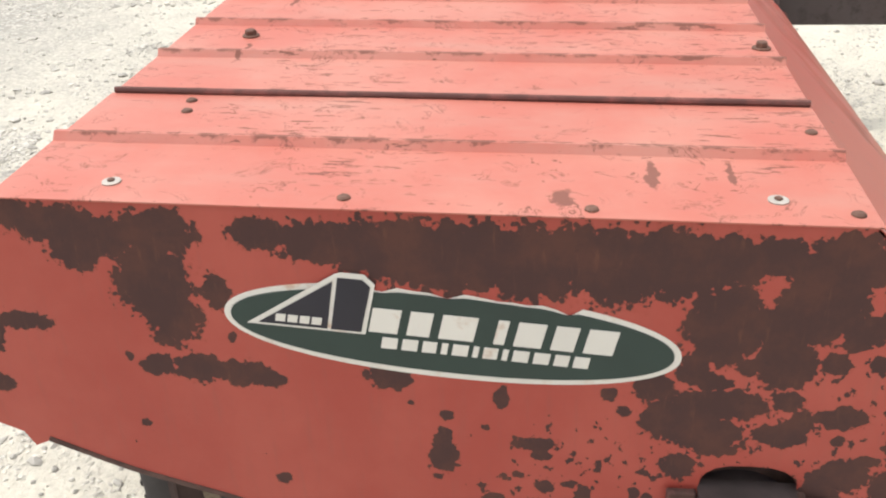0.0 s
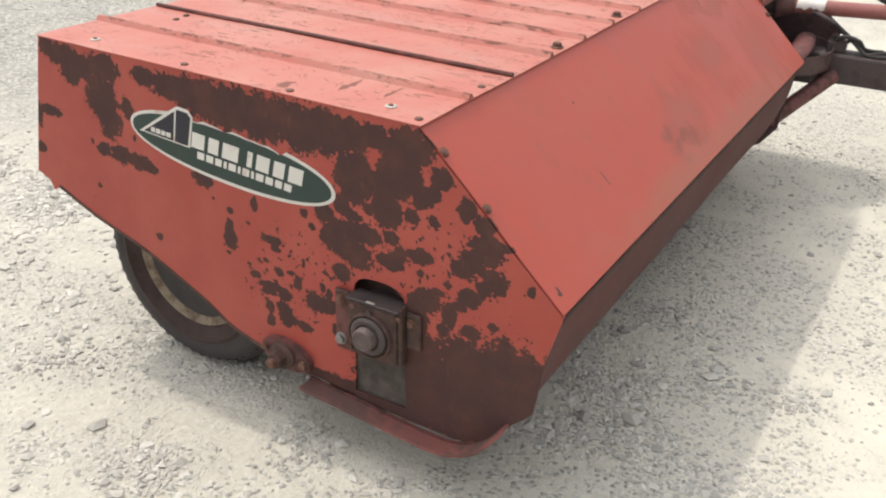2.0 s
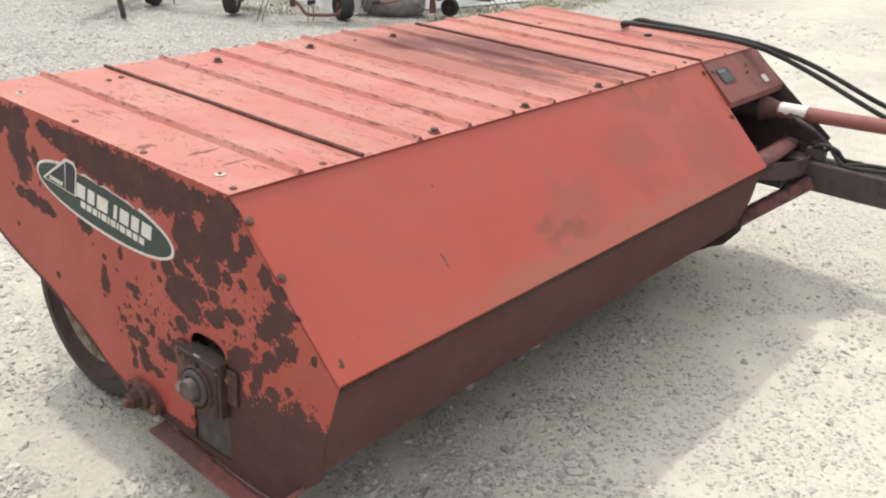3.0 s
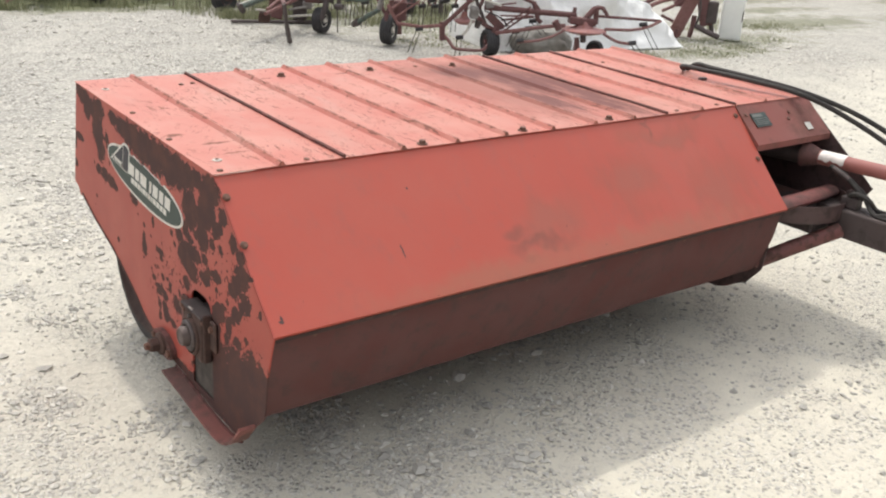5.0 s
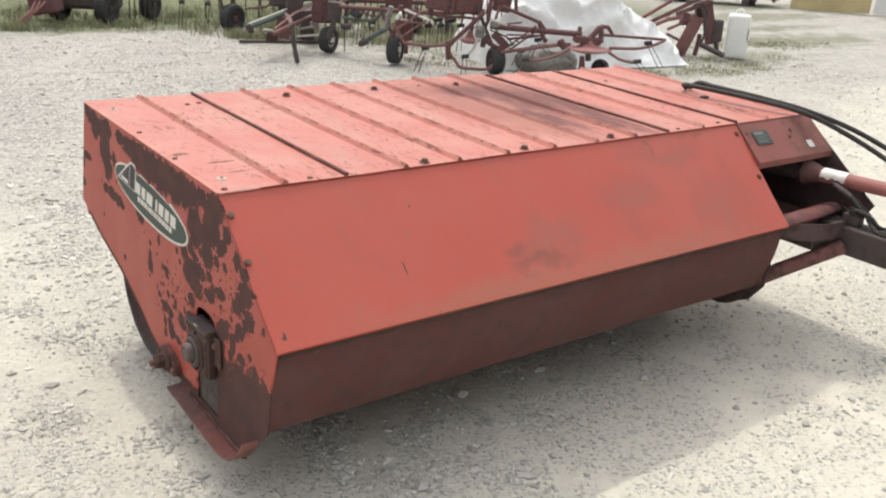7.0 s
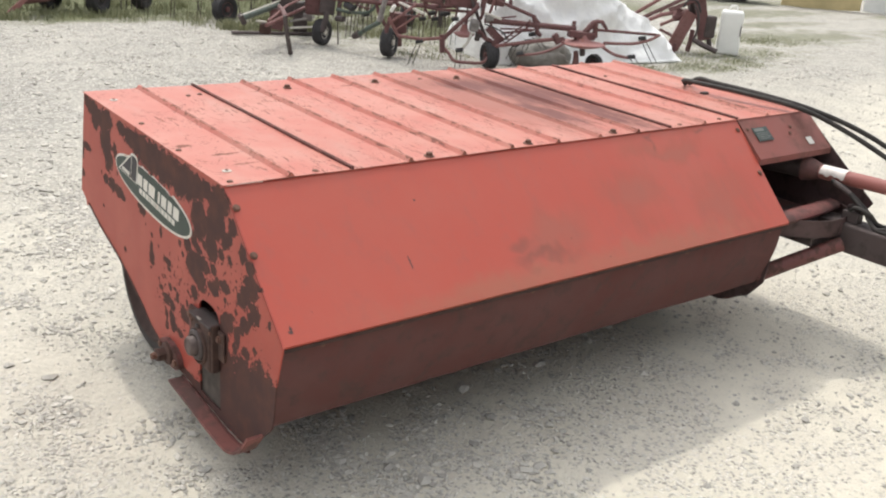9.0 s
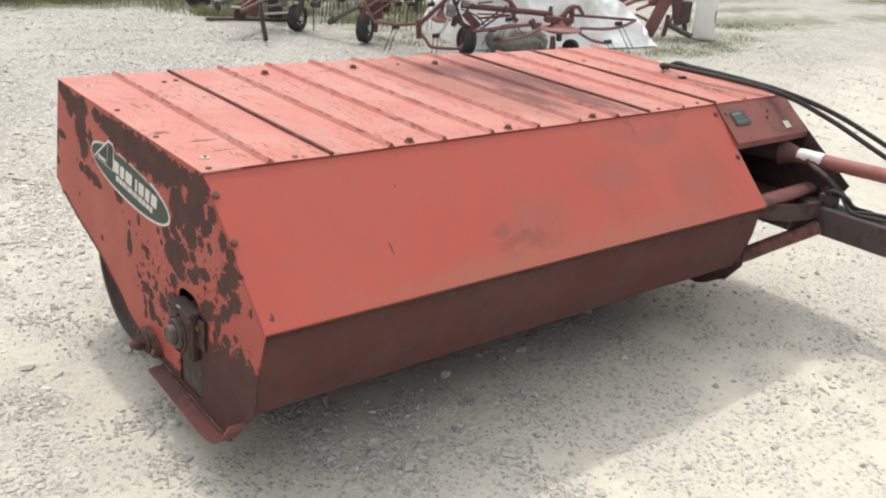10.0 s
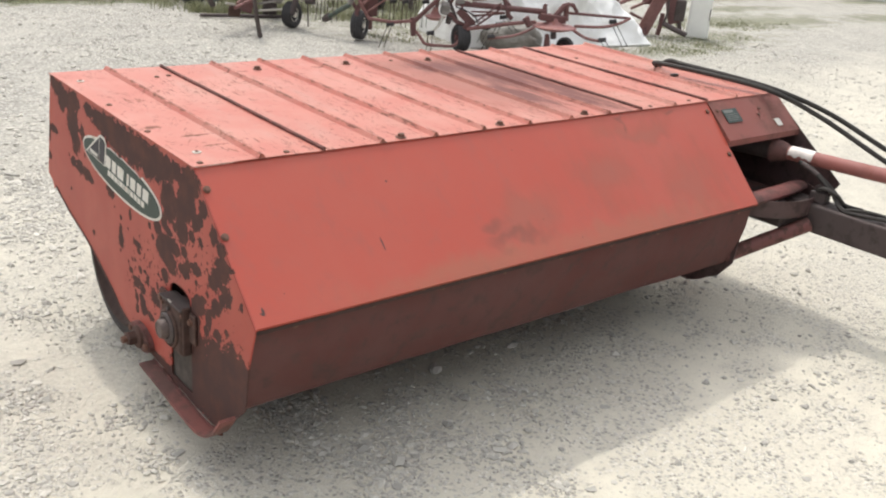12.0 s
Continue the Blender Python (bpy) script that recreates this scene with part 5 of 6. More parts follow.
bar(ted, "swing_arm", [(5.680, 5.727, 0.683), (5.526, 5.833, 0.489), (5.361, 5.948, 0.281)], 0.0257, M_TEDRED, "thick red swing arm", False, 10)
bar(ted, "swing_plate", [(5.363, 5.946, 0.343), (5.378, 5.936, 0.144)], 0.0322, M_TEDRED)
bar(ted, "cross_rod", [(5.050, 6.345, 0.642), (5.389, 6.111, 0.598), (5.754, 5.858, 0.592)], 0.0150, M_TEDRED)
bar(ted, "cross_rod", [(5.941, 5.728, 0.542), (6.127, 5.599, 0.579)], 0.0098, M_TEDPINK3)
bar(ted, "side_frame", [(4.840, 6.248, 0.500), (4.862, 6.232, 0.441), (4.933, 6.183, 0.305), (5.155, 6.029, 0.283), (5.364, 5.934, 0.308)], 0.0192, M_TEDPINK3, "bent side frame tube")
bar(ted, "side_brace", [(4.857, 6.236, 0.441), (4.966, 6.161, 0.545), (5.088, 6.076, 0.662)], 0.0147, M_TEDPINK3)
bar(ted, "side_brace", [(4.915, 6.195, 0.371), (5.014, 6.127, 0.464), (5.123, 6.052, 0.562)], 0.0115, M_TEDPINK3)
bar(ted, "side_brace", [(4.951, 6.171, 0.526), (5.124, 6.051, 0.526)], 0.0090, M_TEDRED)
bar(ted, "side_brace", [(4.954, 6.229, 0.658), (5.153, 6.031, 0.564)], 0.0141, M_PALEPIPE)
bar(ted, "low_arm", [(5.365, 5.884, 0.203), (5.397, 5.837, 0.147), (5.429, 5.779, 0.080), (5.549, 5.695, 0.069), (5.703, 5.625, 0.073), (5.770, 5.604, 0.136)], [0.017, 0.017, 0.017, 0.017, 0.017, 0.017, 0.017, 0.017, 0.017, 0.017, 0.017, 0.017, 0.017, 0.017, 0.017, 0.017, 0.017, 0.017, 0.017, 0.017, 0.017, 0.017, 0.017, 0.017, 0.017, 0.017], M_TEDPINK3, "", True, 8)
bar(ted, "link", [(5.604, 5.719, 0.392), (5.569, 5.743, 0.279), (5.526, 5.773, 0.214)], 0.0167, M_PALEPIPE)
tine_pair(ted, (5.488, 5.774, 0.197), (5.467, 5.764, 0.000), (0.035, -0.03, 0.008))
tine_pair(ted, (5.130, 6.047, 0.262), (5.047, 6.080, 0.000), (0.035, -0.03, 0.008))
tine_pair(ted, (5.410, 6.218, 0.540), (5.369, 6.222, 0.365), (0.035, -0.03, 0.008))
tine_pair(ted, (5.607, 6.203, 0.538), (5.583, 6.195, 0.350), (0.035, -0.03, 0.008))
rotor(ted, (5.595, 5.846, 0.356), 0.117, M_TEDPINK)
bar(ted, "dish_post", [(5.595, 5.846, 0.362), (5.607, 5.838, 0.524), (5.622, 5.828, 0.623)], 0.0194, M_TEDRED)
bar(ted, "upper_brace", [(5.375, 6.303, 0.574), (5.432, 6.264, 0.477)], 0.0132, M_TEDRED)
bar(ted, "upper_brace", [(5.136, 6.468, 0.638), (5.192, 6.430, 0.543)], 0.0132, M_TEDRED)
bar(ted, "upper_brace", [(5.219, 6.411, 0.669), (5.275, 6.372, 0.573)], 0.0132, M_TEDRED)
bar(ted, "upper_brace", [(5.489, 6.224, 0.712), (5.547, 6.184, 0.617)], 0.0132, M_TEDRED)
bar(ted, "upper_brace", [(5.606, 6.143, 0.695), (5.663, 6.103, 0.600)], 0.0132, M_TEDRED)

# the tedder with the drawbar and prop
tb = thing("hay_tedder", "dark red hay tedder resting on its drawbar and prop", "hay tedder", "parked hay tedders")
small_wheel(tb, (4.726, 7.479, 0.155), 0.155, 0.13, -62, M_PALEPIPE)
small_wheel(tb, (5.095, 6.591, 0.167), 0.167, 0.14, -52, M_PALEPIPE)
bar(tb, "drawbar", [(3.838, 7.192, 0.289), (4.274, 7.516, 0.346), (5.072, 8.111, 0.442), (5.840, 8.683, 0.540)], 0.0211, M_TEDPINK3, "faded red drawbar tube")
bar(tb, "drawbar", [(3.769, 7.015, 0.365), (3.950, 7.150, 0.421), (4.162, 7.308, 0.490), (4.667, 7.685, 0.565)], 0.0142, M_TEDPINK3)
bar(tb, "drive_shaft", [(3.569, 7.241, 0.364), (4.129, 7.658, 0.415), (5.036, 8.333, 0.500)], 0.0301, M_TEDGREEN, "dull green drive shaft guard", False, 12)
bar(tb, "shaft_edge", [(3.528, 7.210, 0.405), (3.610, 7.271, 0.310)], 0.0326, M_IRON)
bar(tb, "shaft_strap", [(3.531, 7.187, 0.408), (4.109, 7.618, 0.465), (4.604, 7.987, 0.518)], 0.0078, M_PALEPIPE)
part("hitch_plate", bevelled_box((-0.090, -0.020, -0.118), (0.090, 0.020, 0.118), 0.006, 2, Matrix.Translation((4.219, 7.662, 0.283)) @ pose(0, 0, 0, 0, 12, -30)), M_TEDRED, tb, "red hitch plate")
part("hitch_block", bevelled_box((-0.067, -0.060, -0.054), (0.067, 0.060, 0.054), 0.016, 2, Matrix.Translation((3.929, 7.384, 0.221)) @ pose(0, 0, 0, 0, 8, -30)), M_RUST, tb, "")
bar(tb, "hitch_pin", [(3.751, 7.252, 0.333), (3.930, 7.385, 0.297)], 0.0132, M_PALEPIPE)
bar(tb, "prop_leg", [(3.892, 6.858, 0.443), (3.938, 6.892, 0.243), (4.020, 6.953, 0.006)], [0.026, 0.026, 0.029], M_IRON, "dark flat prop leg", False, 4)
bar(tb, "prop_arm", [(3.903, 6.866, 0.430), (4.067, 7.237, 0.451), (4.105, 7.391, 0.468)], 0.0257, M_TEDRED)
bar(tb, "ground_rod", [(3.981, 8.386, 0.025), (4.969, 8.092, 0.03)], 0.022, M_IRON)
bar(tb, "rod_end", [(3.981, 8.386, 0.02), (4.081, 8.376, 0.02)], 0.022, M_PALEPIPE)
part("axle_box", bevelled_box((-0.090, -0.100, -0.194), (0.090, 0.100, 0.194), 0.027, 2, Matrix.Translation((4.876, 8.276, 0.216)) @ pose(0, 0, 0, 0, 0, -30)), M_IRON, tb, "dark gear housing behind the wheel")
part("axle_plate", bevelled_box((-0.059, -0.050, -0.044), (0.059, 0.050, 0.044), 0.013, 2, Matrix.Translation((4.876, 8.089, 0.241)) @ pose(0, 0, 0, 0, 0, -30)), M_GREYMETAL, tb, "")
bar(tb, "axle_rod", [(4.450, 7.772, 0.161), (5.062, 8.228, 0.097)], 0.0142, M_PALEPIPE)
bar(tb, "axle_rod", [(4.450, 7.772, 0.241), (5.031, 8.205, 0.222)], 0.0141, M_GREYMETAL)
bar(tb, "wheel_fork", [(4.662, 7.373, 0.172), (4.718, 7.368, 0.355), (4.742, 7.440, 0.502), (4.760, 7.396, 0.611)], 0.0347, M_IRON)
part("wheel_yoke", bevelled_box((-0.090, -0.060, -0.118), (0.090, 0.060, 0.118), 0.018, 2, Matrix.Translation((4.755, 7.409, 0.492)) @ pose(0, 0, 0, 0, 6, -30)), M_IRON, tb, "dark wheel yoke")
bar(tb, "hoop", [(4.806, 7.287, 0.442), (4.881, 7.106, 0.437), (4.967, 6.900, 0.456), (5.008, 6.800, 0.525), (5.024, 6.761, 0.643)], [0.018, 0.018, 0.018, 0.018, 0.018, 0.018, 0.018, 0.018, 0.018, 0.018, 0.018, 0.018, 0.018, 0.018, 0.018, 0.018, 0.018, 0.018, 0.018, 0.018, 0.018], M_TEDGREEN, "bent hoop guard", True, 8)
bar(tb, "hoop", [(4.812, 7.272, 0.482), (4.861, 7.155, 0.586), (4.935, 6.975, 0.517), (4.990, 6.843, 0.507)], [0.011, 0.011, 0.011, 0.011, 0.011, 0.011, 0.011, 0.011, 0.011, 0.011, 0.011, 0.011, 0.011, 0.011, 0.011, 0.011], M_TEDRED, "", True, 8)
bar(tb, "coil", [(4.852, 7.175, 0.519), (4.899, 7.063, 0.481)], 0.0412, M_RUBBER2)
bar(tb, "coil", [(4.804, 7.292, 0.337), (4.845, 7.194, 0.342)], 0.0346, M_IRON)
bar(tb, "tine", [(4.813, 7.269, 0.313), (4.755, 7.149, 0.057)], 0.0076, M_SPRING)
bar(tb, "rake_tine", [(4.941, 6.963, 0.595), (4.912, 7.032, 0.459)], 0.0075, M_PALEPIPE)
bar(tb, "rake_tine", [(4.953, 6.934, 0.598), (4.930, 6.988, 0.464)], 0.0074, M_SPRING)
bar(tb, "rake_tine", [(4.965, 6.904, 0.601), (4.948, 6.944, 0.469)], 0.0074, M_PALEPIPE)
bar(tb, "rake_tine", [(4.977, 6.875, 0.605), (4.967, 6.900, 0.475)], 0.0074, M_SPRING)
bar(tb, "rake_tine", [(4.989, 6.847, 0.608), (4.985, 6.857, 0.480)], 0.0074, M_PALEPIPE)
bar(tb, "strut", [(4.862, 6.892, 0.209), (4.915, 6.763, 0.303), (4.974, 6.622, 0.391)], 0.0283, M_TEDGREEN)
bar(tb, "strut_foot", [(4.838, 6.950, 0.176), (4.868, 6.877, 0.224)], [0.034, 0.047], M_IRON)
bar(tb, "pale_ram", [(4.974, 6.623, 0.397), (4.984, 6.599, 0.513), (4.999, 6.562, 0.654)], 0.0305, M_GREYMETAL, "worn grey ram tube", False, 12)
bar(tb, "pale_lever", [(5.030, 6.486, 0.526), (5.049, 6.440, 0.600)], 0.0197, M_JUG)
bar(tb, "wheel_fork", [(5.008, 6.487, 0.181), (5.024, 6.554, 0.317), (5.065, 6.532, 0.445), (5.084, 6.486, 0.674)], 0.0264, M_TEDRED)
bar(tb, "wheel_fork", [(5.077, 6.634, 0.329), (5.033, 6.741, 0.481), (5.009, 6.797, 0.639)], 0.0200, M_TEDRED)
part("gear_housing", bevelled_box((-0.084, -0.070, -0.119), (0.084, 0.070, 0.119), 0.021, 2, Matrix.Translation((5.487, 6.952, 0.325)) @ pose(0, 0, 0, 0, 0, -30)), M_TEDRED, tb, "dark red gear housing")
bar(tb, "housing_leg", [(5.488, 6.947, 0.232), (5.492, 6.939, 0.045)], 0.0279, M_TEDRED)
bar(tb, "cross_tube", [(4.764, 7.388, 0.560), (5.010, 6.795, 0.589), (5.143, 6.476, 0.600)], 0.0278, M_TEDRED, "red cross tube")
bar(tb, "cross_tube", [(5.181, 6.644, 0.591), (5.662, 6.529, 0.572), (6.106, 6.242, 0.625)], 0.0268, M_TEDRED)
bar(tb, "tine_arm", [(5.093, 7.377, 0.570), (5.076, 7.418, 0.393)], 0.0127, M_TEDRED)
tine_pair(tb, (5.076, 7.418, 0.393), (5.054, 7.420, 0.084), (0.035, -0.03, 0.008))
bar(tb, "tine_arm", [(5.181, 7.165, 0.567), (5.165, 7.204, 0.392)], 0.0125, M_TEDRED)
tine_pair(tb, (5.165, 7.204, 0.392), (5.143, 7.204, 0.086), (0.035, -0.03, 0.008))
bar(tb, "tine_arm", [(5.629, 6.869, 0.583), (5.614, 6.905, 0.407)], 0.0125, M_TEDRED)
tine_pair(tb, (5.614, 6.905, 0.407), (5.595, 6.899, 0.101), (0.035, -0.03, 0.008))
bar(tb, "tine_arm", [(5.690, 6.723, 0.573), (5.676, 6.757, 0.399)], 0.0125, M_TEDRED)
tine_pair(tb, (5.676, 6.757, 0.399), (5.657, 6.751, 0.094), (0.035, -0.03, 0.008))
bar(tb, "tine_arm", [(5.825, 6.658, 0.579), (5.811, 6.691, 0.404)], 0.0125, M_TEDRED)
tine_pair(tb, (5.811, 6.691, 0.404), (5.793, 6.683, 0.099), (0.035, -0.03, 0.008))
bar(tb, "tine_arm", [(5.871, 6.548, 0.644), (5.858, 6.580, 0.471)], 0.0124, M_TEDRED)
tine_pair(tb, (5.858, 6.580, 0.471), (5.840, 6.571, 0.168), (0.035, -0.03, 0.008))
bar(tb, "tine_arm", [(5.931, 6.404, 0.608), (5.918, 6.434, 0.436)], 0.0123, M_TEDRED)
tine_pair(tb, (5.918, 6.434, 0.436), (5.901, 6.425, 0.134), (0.035, -0.03, 0.008))

# folded wings and covers that rise over the two tedders
for a, b, r in (((5.30, 6.20, 0.62), (5.22, 6.26, 1.30), 0.030), ((5.46, 6.02, 0.66), (5.52, 5.98, 1.35), 0.026), ((5.78, 5.80, 0.66), (5.90, 5.72, 1.25), 0.024), ((6.05, 5.62, 0.70), (6.00, 5.66, 1.20), 0.020)):
    bar(ted, "folded_arm", [a, b], r, M_TEDRED, "upright folded red arm")
for x, y, z, w in ((5.62, 5.94, 0.70, 0.15), (5.34, 6.16, 0.72, 0.13), (5.95, 5.76, 0.74, 0.10)):
    part("wing_cover", bevelled_box((-w, -0.05, -0.06), (w, 0.05, 0.16), 0.02, 2, Matrix.Translation((x, y, z)) @ pose(0, 0, 0, 0, 6, -34)), M_TEDRED, ted, "dark red folded wing plate")
for k in range(7):
    x, y = 5.18 + 0.13 * k, 6.34 - 0.09 * k
    bar(ted, "folded_tine", [(x, y, 0.95), (x + 0.03, y, 0.62 - 0.05 * (k % 3))], 0.008, M_SPRING, "", False, 6)
part("gear_cover", bevelled_box((-0.13, -0.09, -0.16), (0.13, 0.09, 0.22), 0.03, 2, Matrix.Translation((4.72, 7.62, 0.50)) @ pose(0, 0, 0, 0, 0, -30)), M_TEDRED, tb, "dark red gear cover")
part("gear_cover", bevelled_box((-0.10, -0.08, -0.12), (0.10, 0.08, 0.30), 0.03, 2, Matrix.Translation((4.42, 7.80, 0.42)) @ pose(0, 0, 0, 0, 8, -30)), M_IRON, tb, "dark gear cover")
part("wing_plate", bevelled_box((-0.16, -0.05, -0.06), (0.16, 0.05, 0.22), 0.02, 2, Matrix.Translation((5.30, 6.86, 0.62)) @ pose(0, 0, 0, 0, 0, -34)), M_TEDRED, tb, "dark red wing plate")
for k in range(6):
    x, y = 4.95 + 0.16 * k, 7.30 - 0.12 * k
    bar(tb, "folded_tine", [(x, y, 0.80), (x + 0.02, y, 0.46)], 0.008, M_SPRING, "", False, 6)

# darker machines further back, in the grass
tc = thing("hay_tedder", "shaded tedder with hanging tines standing in grass", "hay tedder", "parked hay tedders")
small_wheel(tc, (4.10, 8.72, 0.175), 0.175, 0.14, -70, M_TEDRED)
bar(tc, "skid_peg", [(4.08, 8.66, 0.10), (4.09, 8.62, -0.01)], 0.016, M_IRON)
bar(tc, "wheel_fork", [(4.02, 8.78, 0.18), (3.98, 8.80, 0.40), (4.10, 8.74, 0.60)], 0.022, M_IRON)
bar(tc, "frame_tube", [(3.2, 9.45, 0.44), (4.0, 8.95, 0.46), (4.8, 8.35, 0.52), (5.6, 7.6, 0.56)], 0.028, M_TEDRED)
bar(tc, "side_tube", [(4.22, 8.62, 0.30), (4.42, 8.45, 0.34), (4.62, 8.40, 0.50)], 0.014, M_TEDRED)
for k in range(9):
    x, y = 3.35 + 0.26 * k, 9.30 - 0.19 * k
    tine_pair(tc, (x, y, 0.33), (x - 0.03, y, 0.02), (0.03, -0.02, 0.0))
    bar(tc, "tine_arm", [(x, y, 0.33), (x + 0.02, y + 0.02, 0.47)], 0.012, M_TEDRED)
part("gear_housing", bevelled_box((-0.14, -0.10, 0.0), (0.14, 0.10, 0.25), 0.03, 2, Matrix.Translation((4.50, 8.20, 0.38)) @ pose(0, 0, 0, 0, 0, -35)), M_IRON, tc)
bar(tc, "leg", [(4.50, 8.20, 0.40), (4.48, 8.18, 0.0)], 0.03, M_IRON)

td = thing("farm_implement", "dark implement on wide tyres standing in grass", "farm machine")
small_wheel(td, (2.99, 10.27, 0.205), 0.205, 0.17, -50, M_IRON, "wide dark implement tyre")
small_wheel(td, (3.74, 10.72, 0.20), 0.20, 0.17, -50, M_IRON, "wide dark implement tyre")
small_wheel(td, (2.52, 10.75, 0.19), 0.19, 0.17, -50, M_IRON, "wide dark implement tyre")
bar(td, "axle", [(2.45, 10.75, 0.34), (3.0, 10.40, 0.34), (3.80, 10.80, 0.36)], 0.05, M_IRON)
part("body", bevelled_box((-0.10, -0.16, 0.0), (0.24, 0.16, 0.46), 0.03, 2, Matrix.Translation((2.20, 10.35, 0.14)) @ pose(0, 0, 0, 0, -10, -35)), M_TEDRED, td, "dark red body panel")
part("belly", bevelled_box((-0.50, -0.20, 0.0), (0.55, 0.20, 0.30), 0.05, 2, Matrix.Translation((2.75, 10.70, 0.17)) @ pose(0, 0, 0, 0, 0, -30)), M_IRON, td, "shaded dark housing")
for k in range(3):
    bar(td, "fork_bar", [(1.80 + 0.07 * k, 10.06, 0.05 + 0.03 * k), (1.98 + 0.06 * k, 10.06, 0.20 + 0.03 * k), (2.06 + 0.06 * k, 10.1, 0.32)], 0.013, M_TEDPINK, "pale worn fork bar")
bar(td, "back_tube", [(2.5, 10.6, 0.44), (3.2, 10.5, 0.42), (4.1, 10.5, 0.44)], 0.05, M_IRON)
for k in range(5):
    bar(td, "tine", [(3.34 + 0.07 * k, 10.40, 0.42), (3.32 + 0.07 * k, 10.36, 0.05)], 0.009, M_SPRING)

# a wheel rake behind the tedders, all in shade
tg = thing("hay_rake", "shaded hay rake with long toolbar and hanging tines in grass", "hay rake")
bar(tg, "toolbar", [(3.9, 10.55, 0.50), (5.3, 10.0, 0.54), (6.7, 9.1, 0.58), (8.3, 8.1, 0.62)], 0.06, M_IRON, "long dark toolbar")
bar(tg, "lower_bar", [(4.2, 10.2, 0.36), (5.4, 9.75, 0.38), (6.8, 8.85, 0.42), (8.2, 7.95, 0.44)], 0.035, M_TEDRED, "dark red lower bar")
for k in range(26):
    q = k / 25
    x, y = 4.3 + 3.9 * q, 10.15 - 2.2 * q - 0.12 * math.sin(3.1 * q)
    lean = 0.06 * noise.noise((k * 0.7, 0, 2))
    bar(tg, "tine", [(x, y, 0.40), (x + lean, y - 0.03, 0.20), (x + 2 * lean, y - 0.08, 0.03)], 0.008, M_SPRING, "", False, 6)
for x, y in ((4.62, 9.92), (6.05, 9.25), (7.25, 8.45)):
    part("gear_housing", bevelled_box((-0.15, -0.12, 0.0), (0.15, 0.12, 0.34), 0.03, 2, Matrix.Translation((x, y, 0.38)) @ pose(0, 0, 0, 0, 0, -32)), M_IRON, tg, "dark gear housing")
    bar(tg, "leg", [(x, y, 0.42), (x - 0.03, y - 0.03, 0.0)], 0.035, M_IRON)
small_wheel(tg, (5.35, 9.62, 0.19), 0.19, 0.15, -55, M_IRON)
small_wheel(tg, (6.85, 8.70, 0.18), 0.18, 0.15, -55, M_IRON)

# a red-brown folded implement by the jug
te = thing("plough_frame", "folded rust-red steel implement frame on grass", "farm machine")
bar(te, "beam", [(9.335, 6.739, 0.278), (9.668, 6.314, 0.592), (9.936, 5.971, 0.859)], 0.0338, M_TEDRED, "square red beam", False, 4)
bar(te, "beam", [(9.411, 6.804, 0.378), (9.581, 6.587, 0.576), (9.730, 6.397, 0.752)], 0.0255, M_TEDPINK3)
bar(te, "beam", [(9.365, 6.539, 0.320), (9.517, 6.343, 0.452), (9.719, 6.086, 0.543)], 0.0285, M_TEDPINK3)
bar(te, "beam", [(9.385, 6.107, 0.546), (9.515, 5.942, 0.655), (9.651, 5.768, 0.778)], 0.0369, M_TEDRED, "", False, 4)
bar(te, "brace", [(9.436, 6.691, 0.345), (9.589, 6.495, 0.383), (9.662, 6.403, 0.551)], 0.0169, M_PALEPIPE)
bar(te, "brace", [(9.443, 6.276, 0.323), (9.549, 6.141, 0.416)], 0.0216, M_TEDPINK3)
part("share_plate", bevelled_box((-0.090, -0.014, -0.271), (0.090, 0.014, 0.271), 0.004, 2, Matrix.Translation((9.488, 5.927, 0.294)) @ pose(0, 0, 0, 0, 22, -30)), M_TEDPINK3, te, "broad faded red plate")
part("side_plate", bevelled_box((-0.083, -0.016, -0.298), (0.083, 0.016, 0.298), 0.005, 2, Matrix.Translation((9.740, 5.816, 0.470)) @ pose(0, 0, 0, 0, -16, -30)), M_TEDRED, te, "dark red side plate")
part("gear_head", bevelled_box((-0.091, -0.070, -0.083), (0.091, 0.070, 0.083), 0.021, 2, Matrix.Translation((9.561, 6.045, 0.490)) @ pose(0, 0, 0, 0, 10, -30)), M_TEDRED, te, "greasy red gear head")
part("gear_head", bevelled_box((-0.075, -0.060, -0.100), (0.075, 0.060, 0.100), 0.018, 2, Matrix.Translation((9.700, 5.949, 0.621)) @ pose(0, 0, 0, 0, -8, -30)), M_IRON, te, "")
bar(te, "pivot_tube", [(9.470, 6.080, 0.441), (9.591, 5.925, 0.550)], 0.0495, M_TEDRED, "", False, 10)
bar(te, "hoop", [(9.539, 5.829, 0.668), (9.590, 5.765, 0.525), (9.599, 5.753, 0.330), (9.578, 5.780, 0.159)], [0.016, 0.016, 0.016, 0.016, 0.016, 0.016, 0.016, 0.016, 0.016, 0.016, 0.016, 0.016, 0.016, 0.016, 0.016, 0.016], M_IRON, "", True, 8)
part("black_box", bevelled_box((-0.083, -0.080, -0.150), (0.083, 0.080, 0.150), 0.024, 2, Matrix.Translation((9.885, 5.793, 0.363)) @ pose(0, 0, 0, 0, 0, -30)), M_IRON, te, "dark steel box")
bar(te, "leg", [(9.896, 5.779, 0.256), (9.922, 5.747, 0.090)], 0.0334, M_IRON)
bar(te, "ground_bar", [(9.569, 5.759, 0.193), (9.634, 5.627, 0.135), (9.701, 5.460, 0.082)], 0.0369, M_IRON)
bar(te, "leg", [(9.641, 5.861, 0.314), (9.637, 5.866, 0.160), (9.622, 5.885, 0.018)], 0.0330, M_TEDRED)
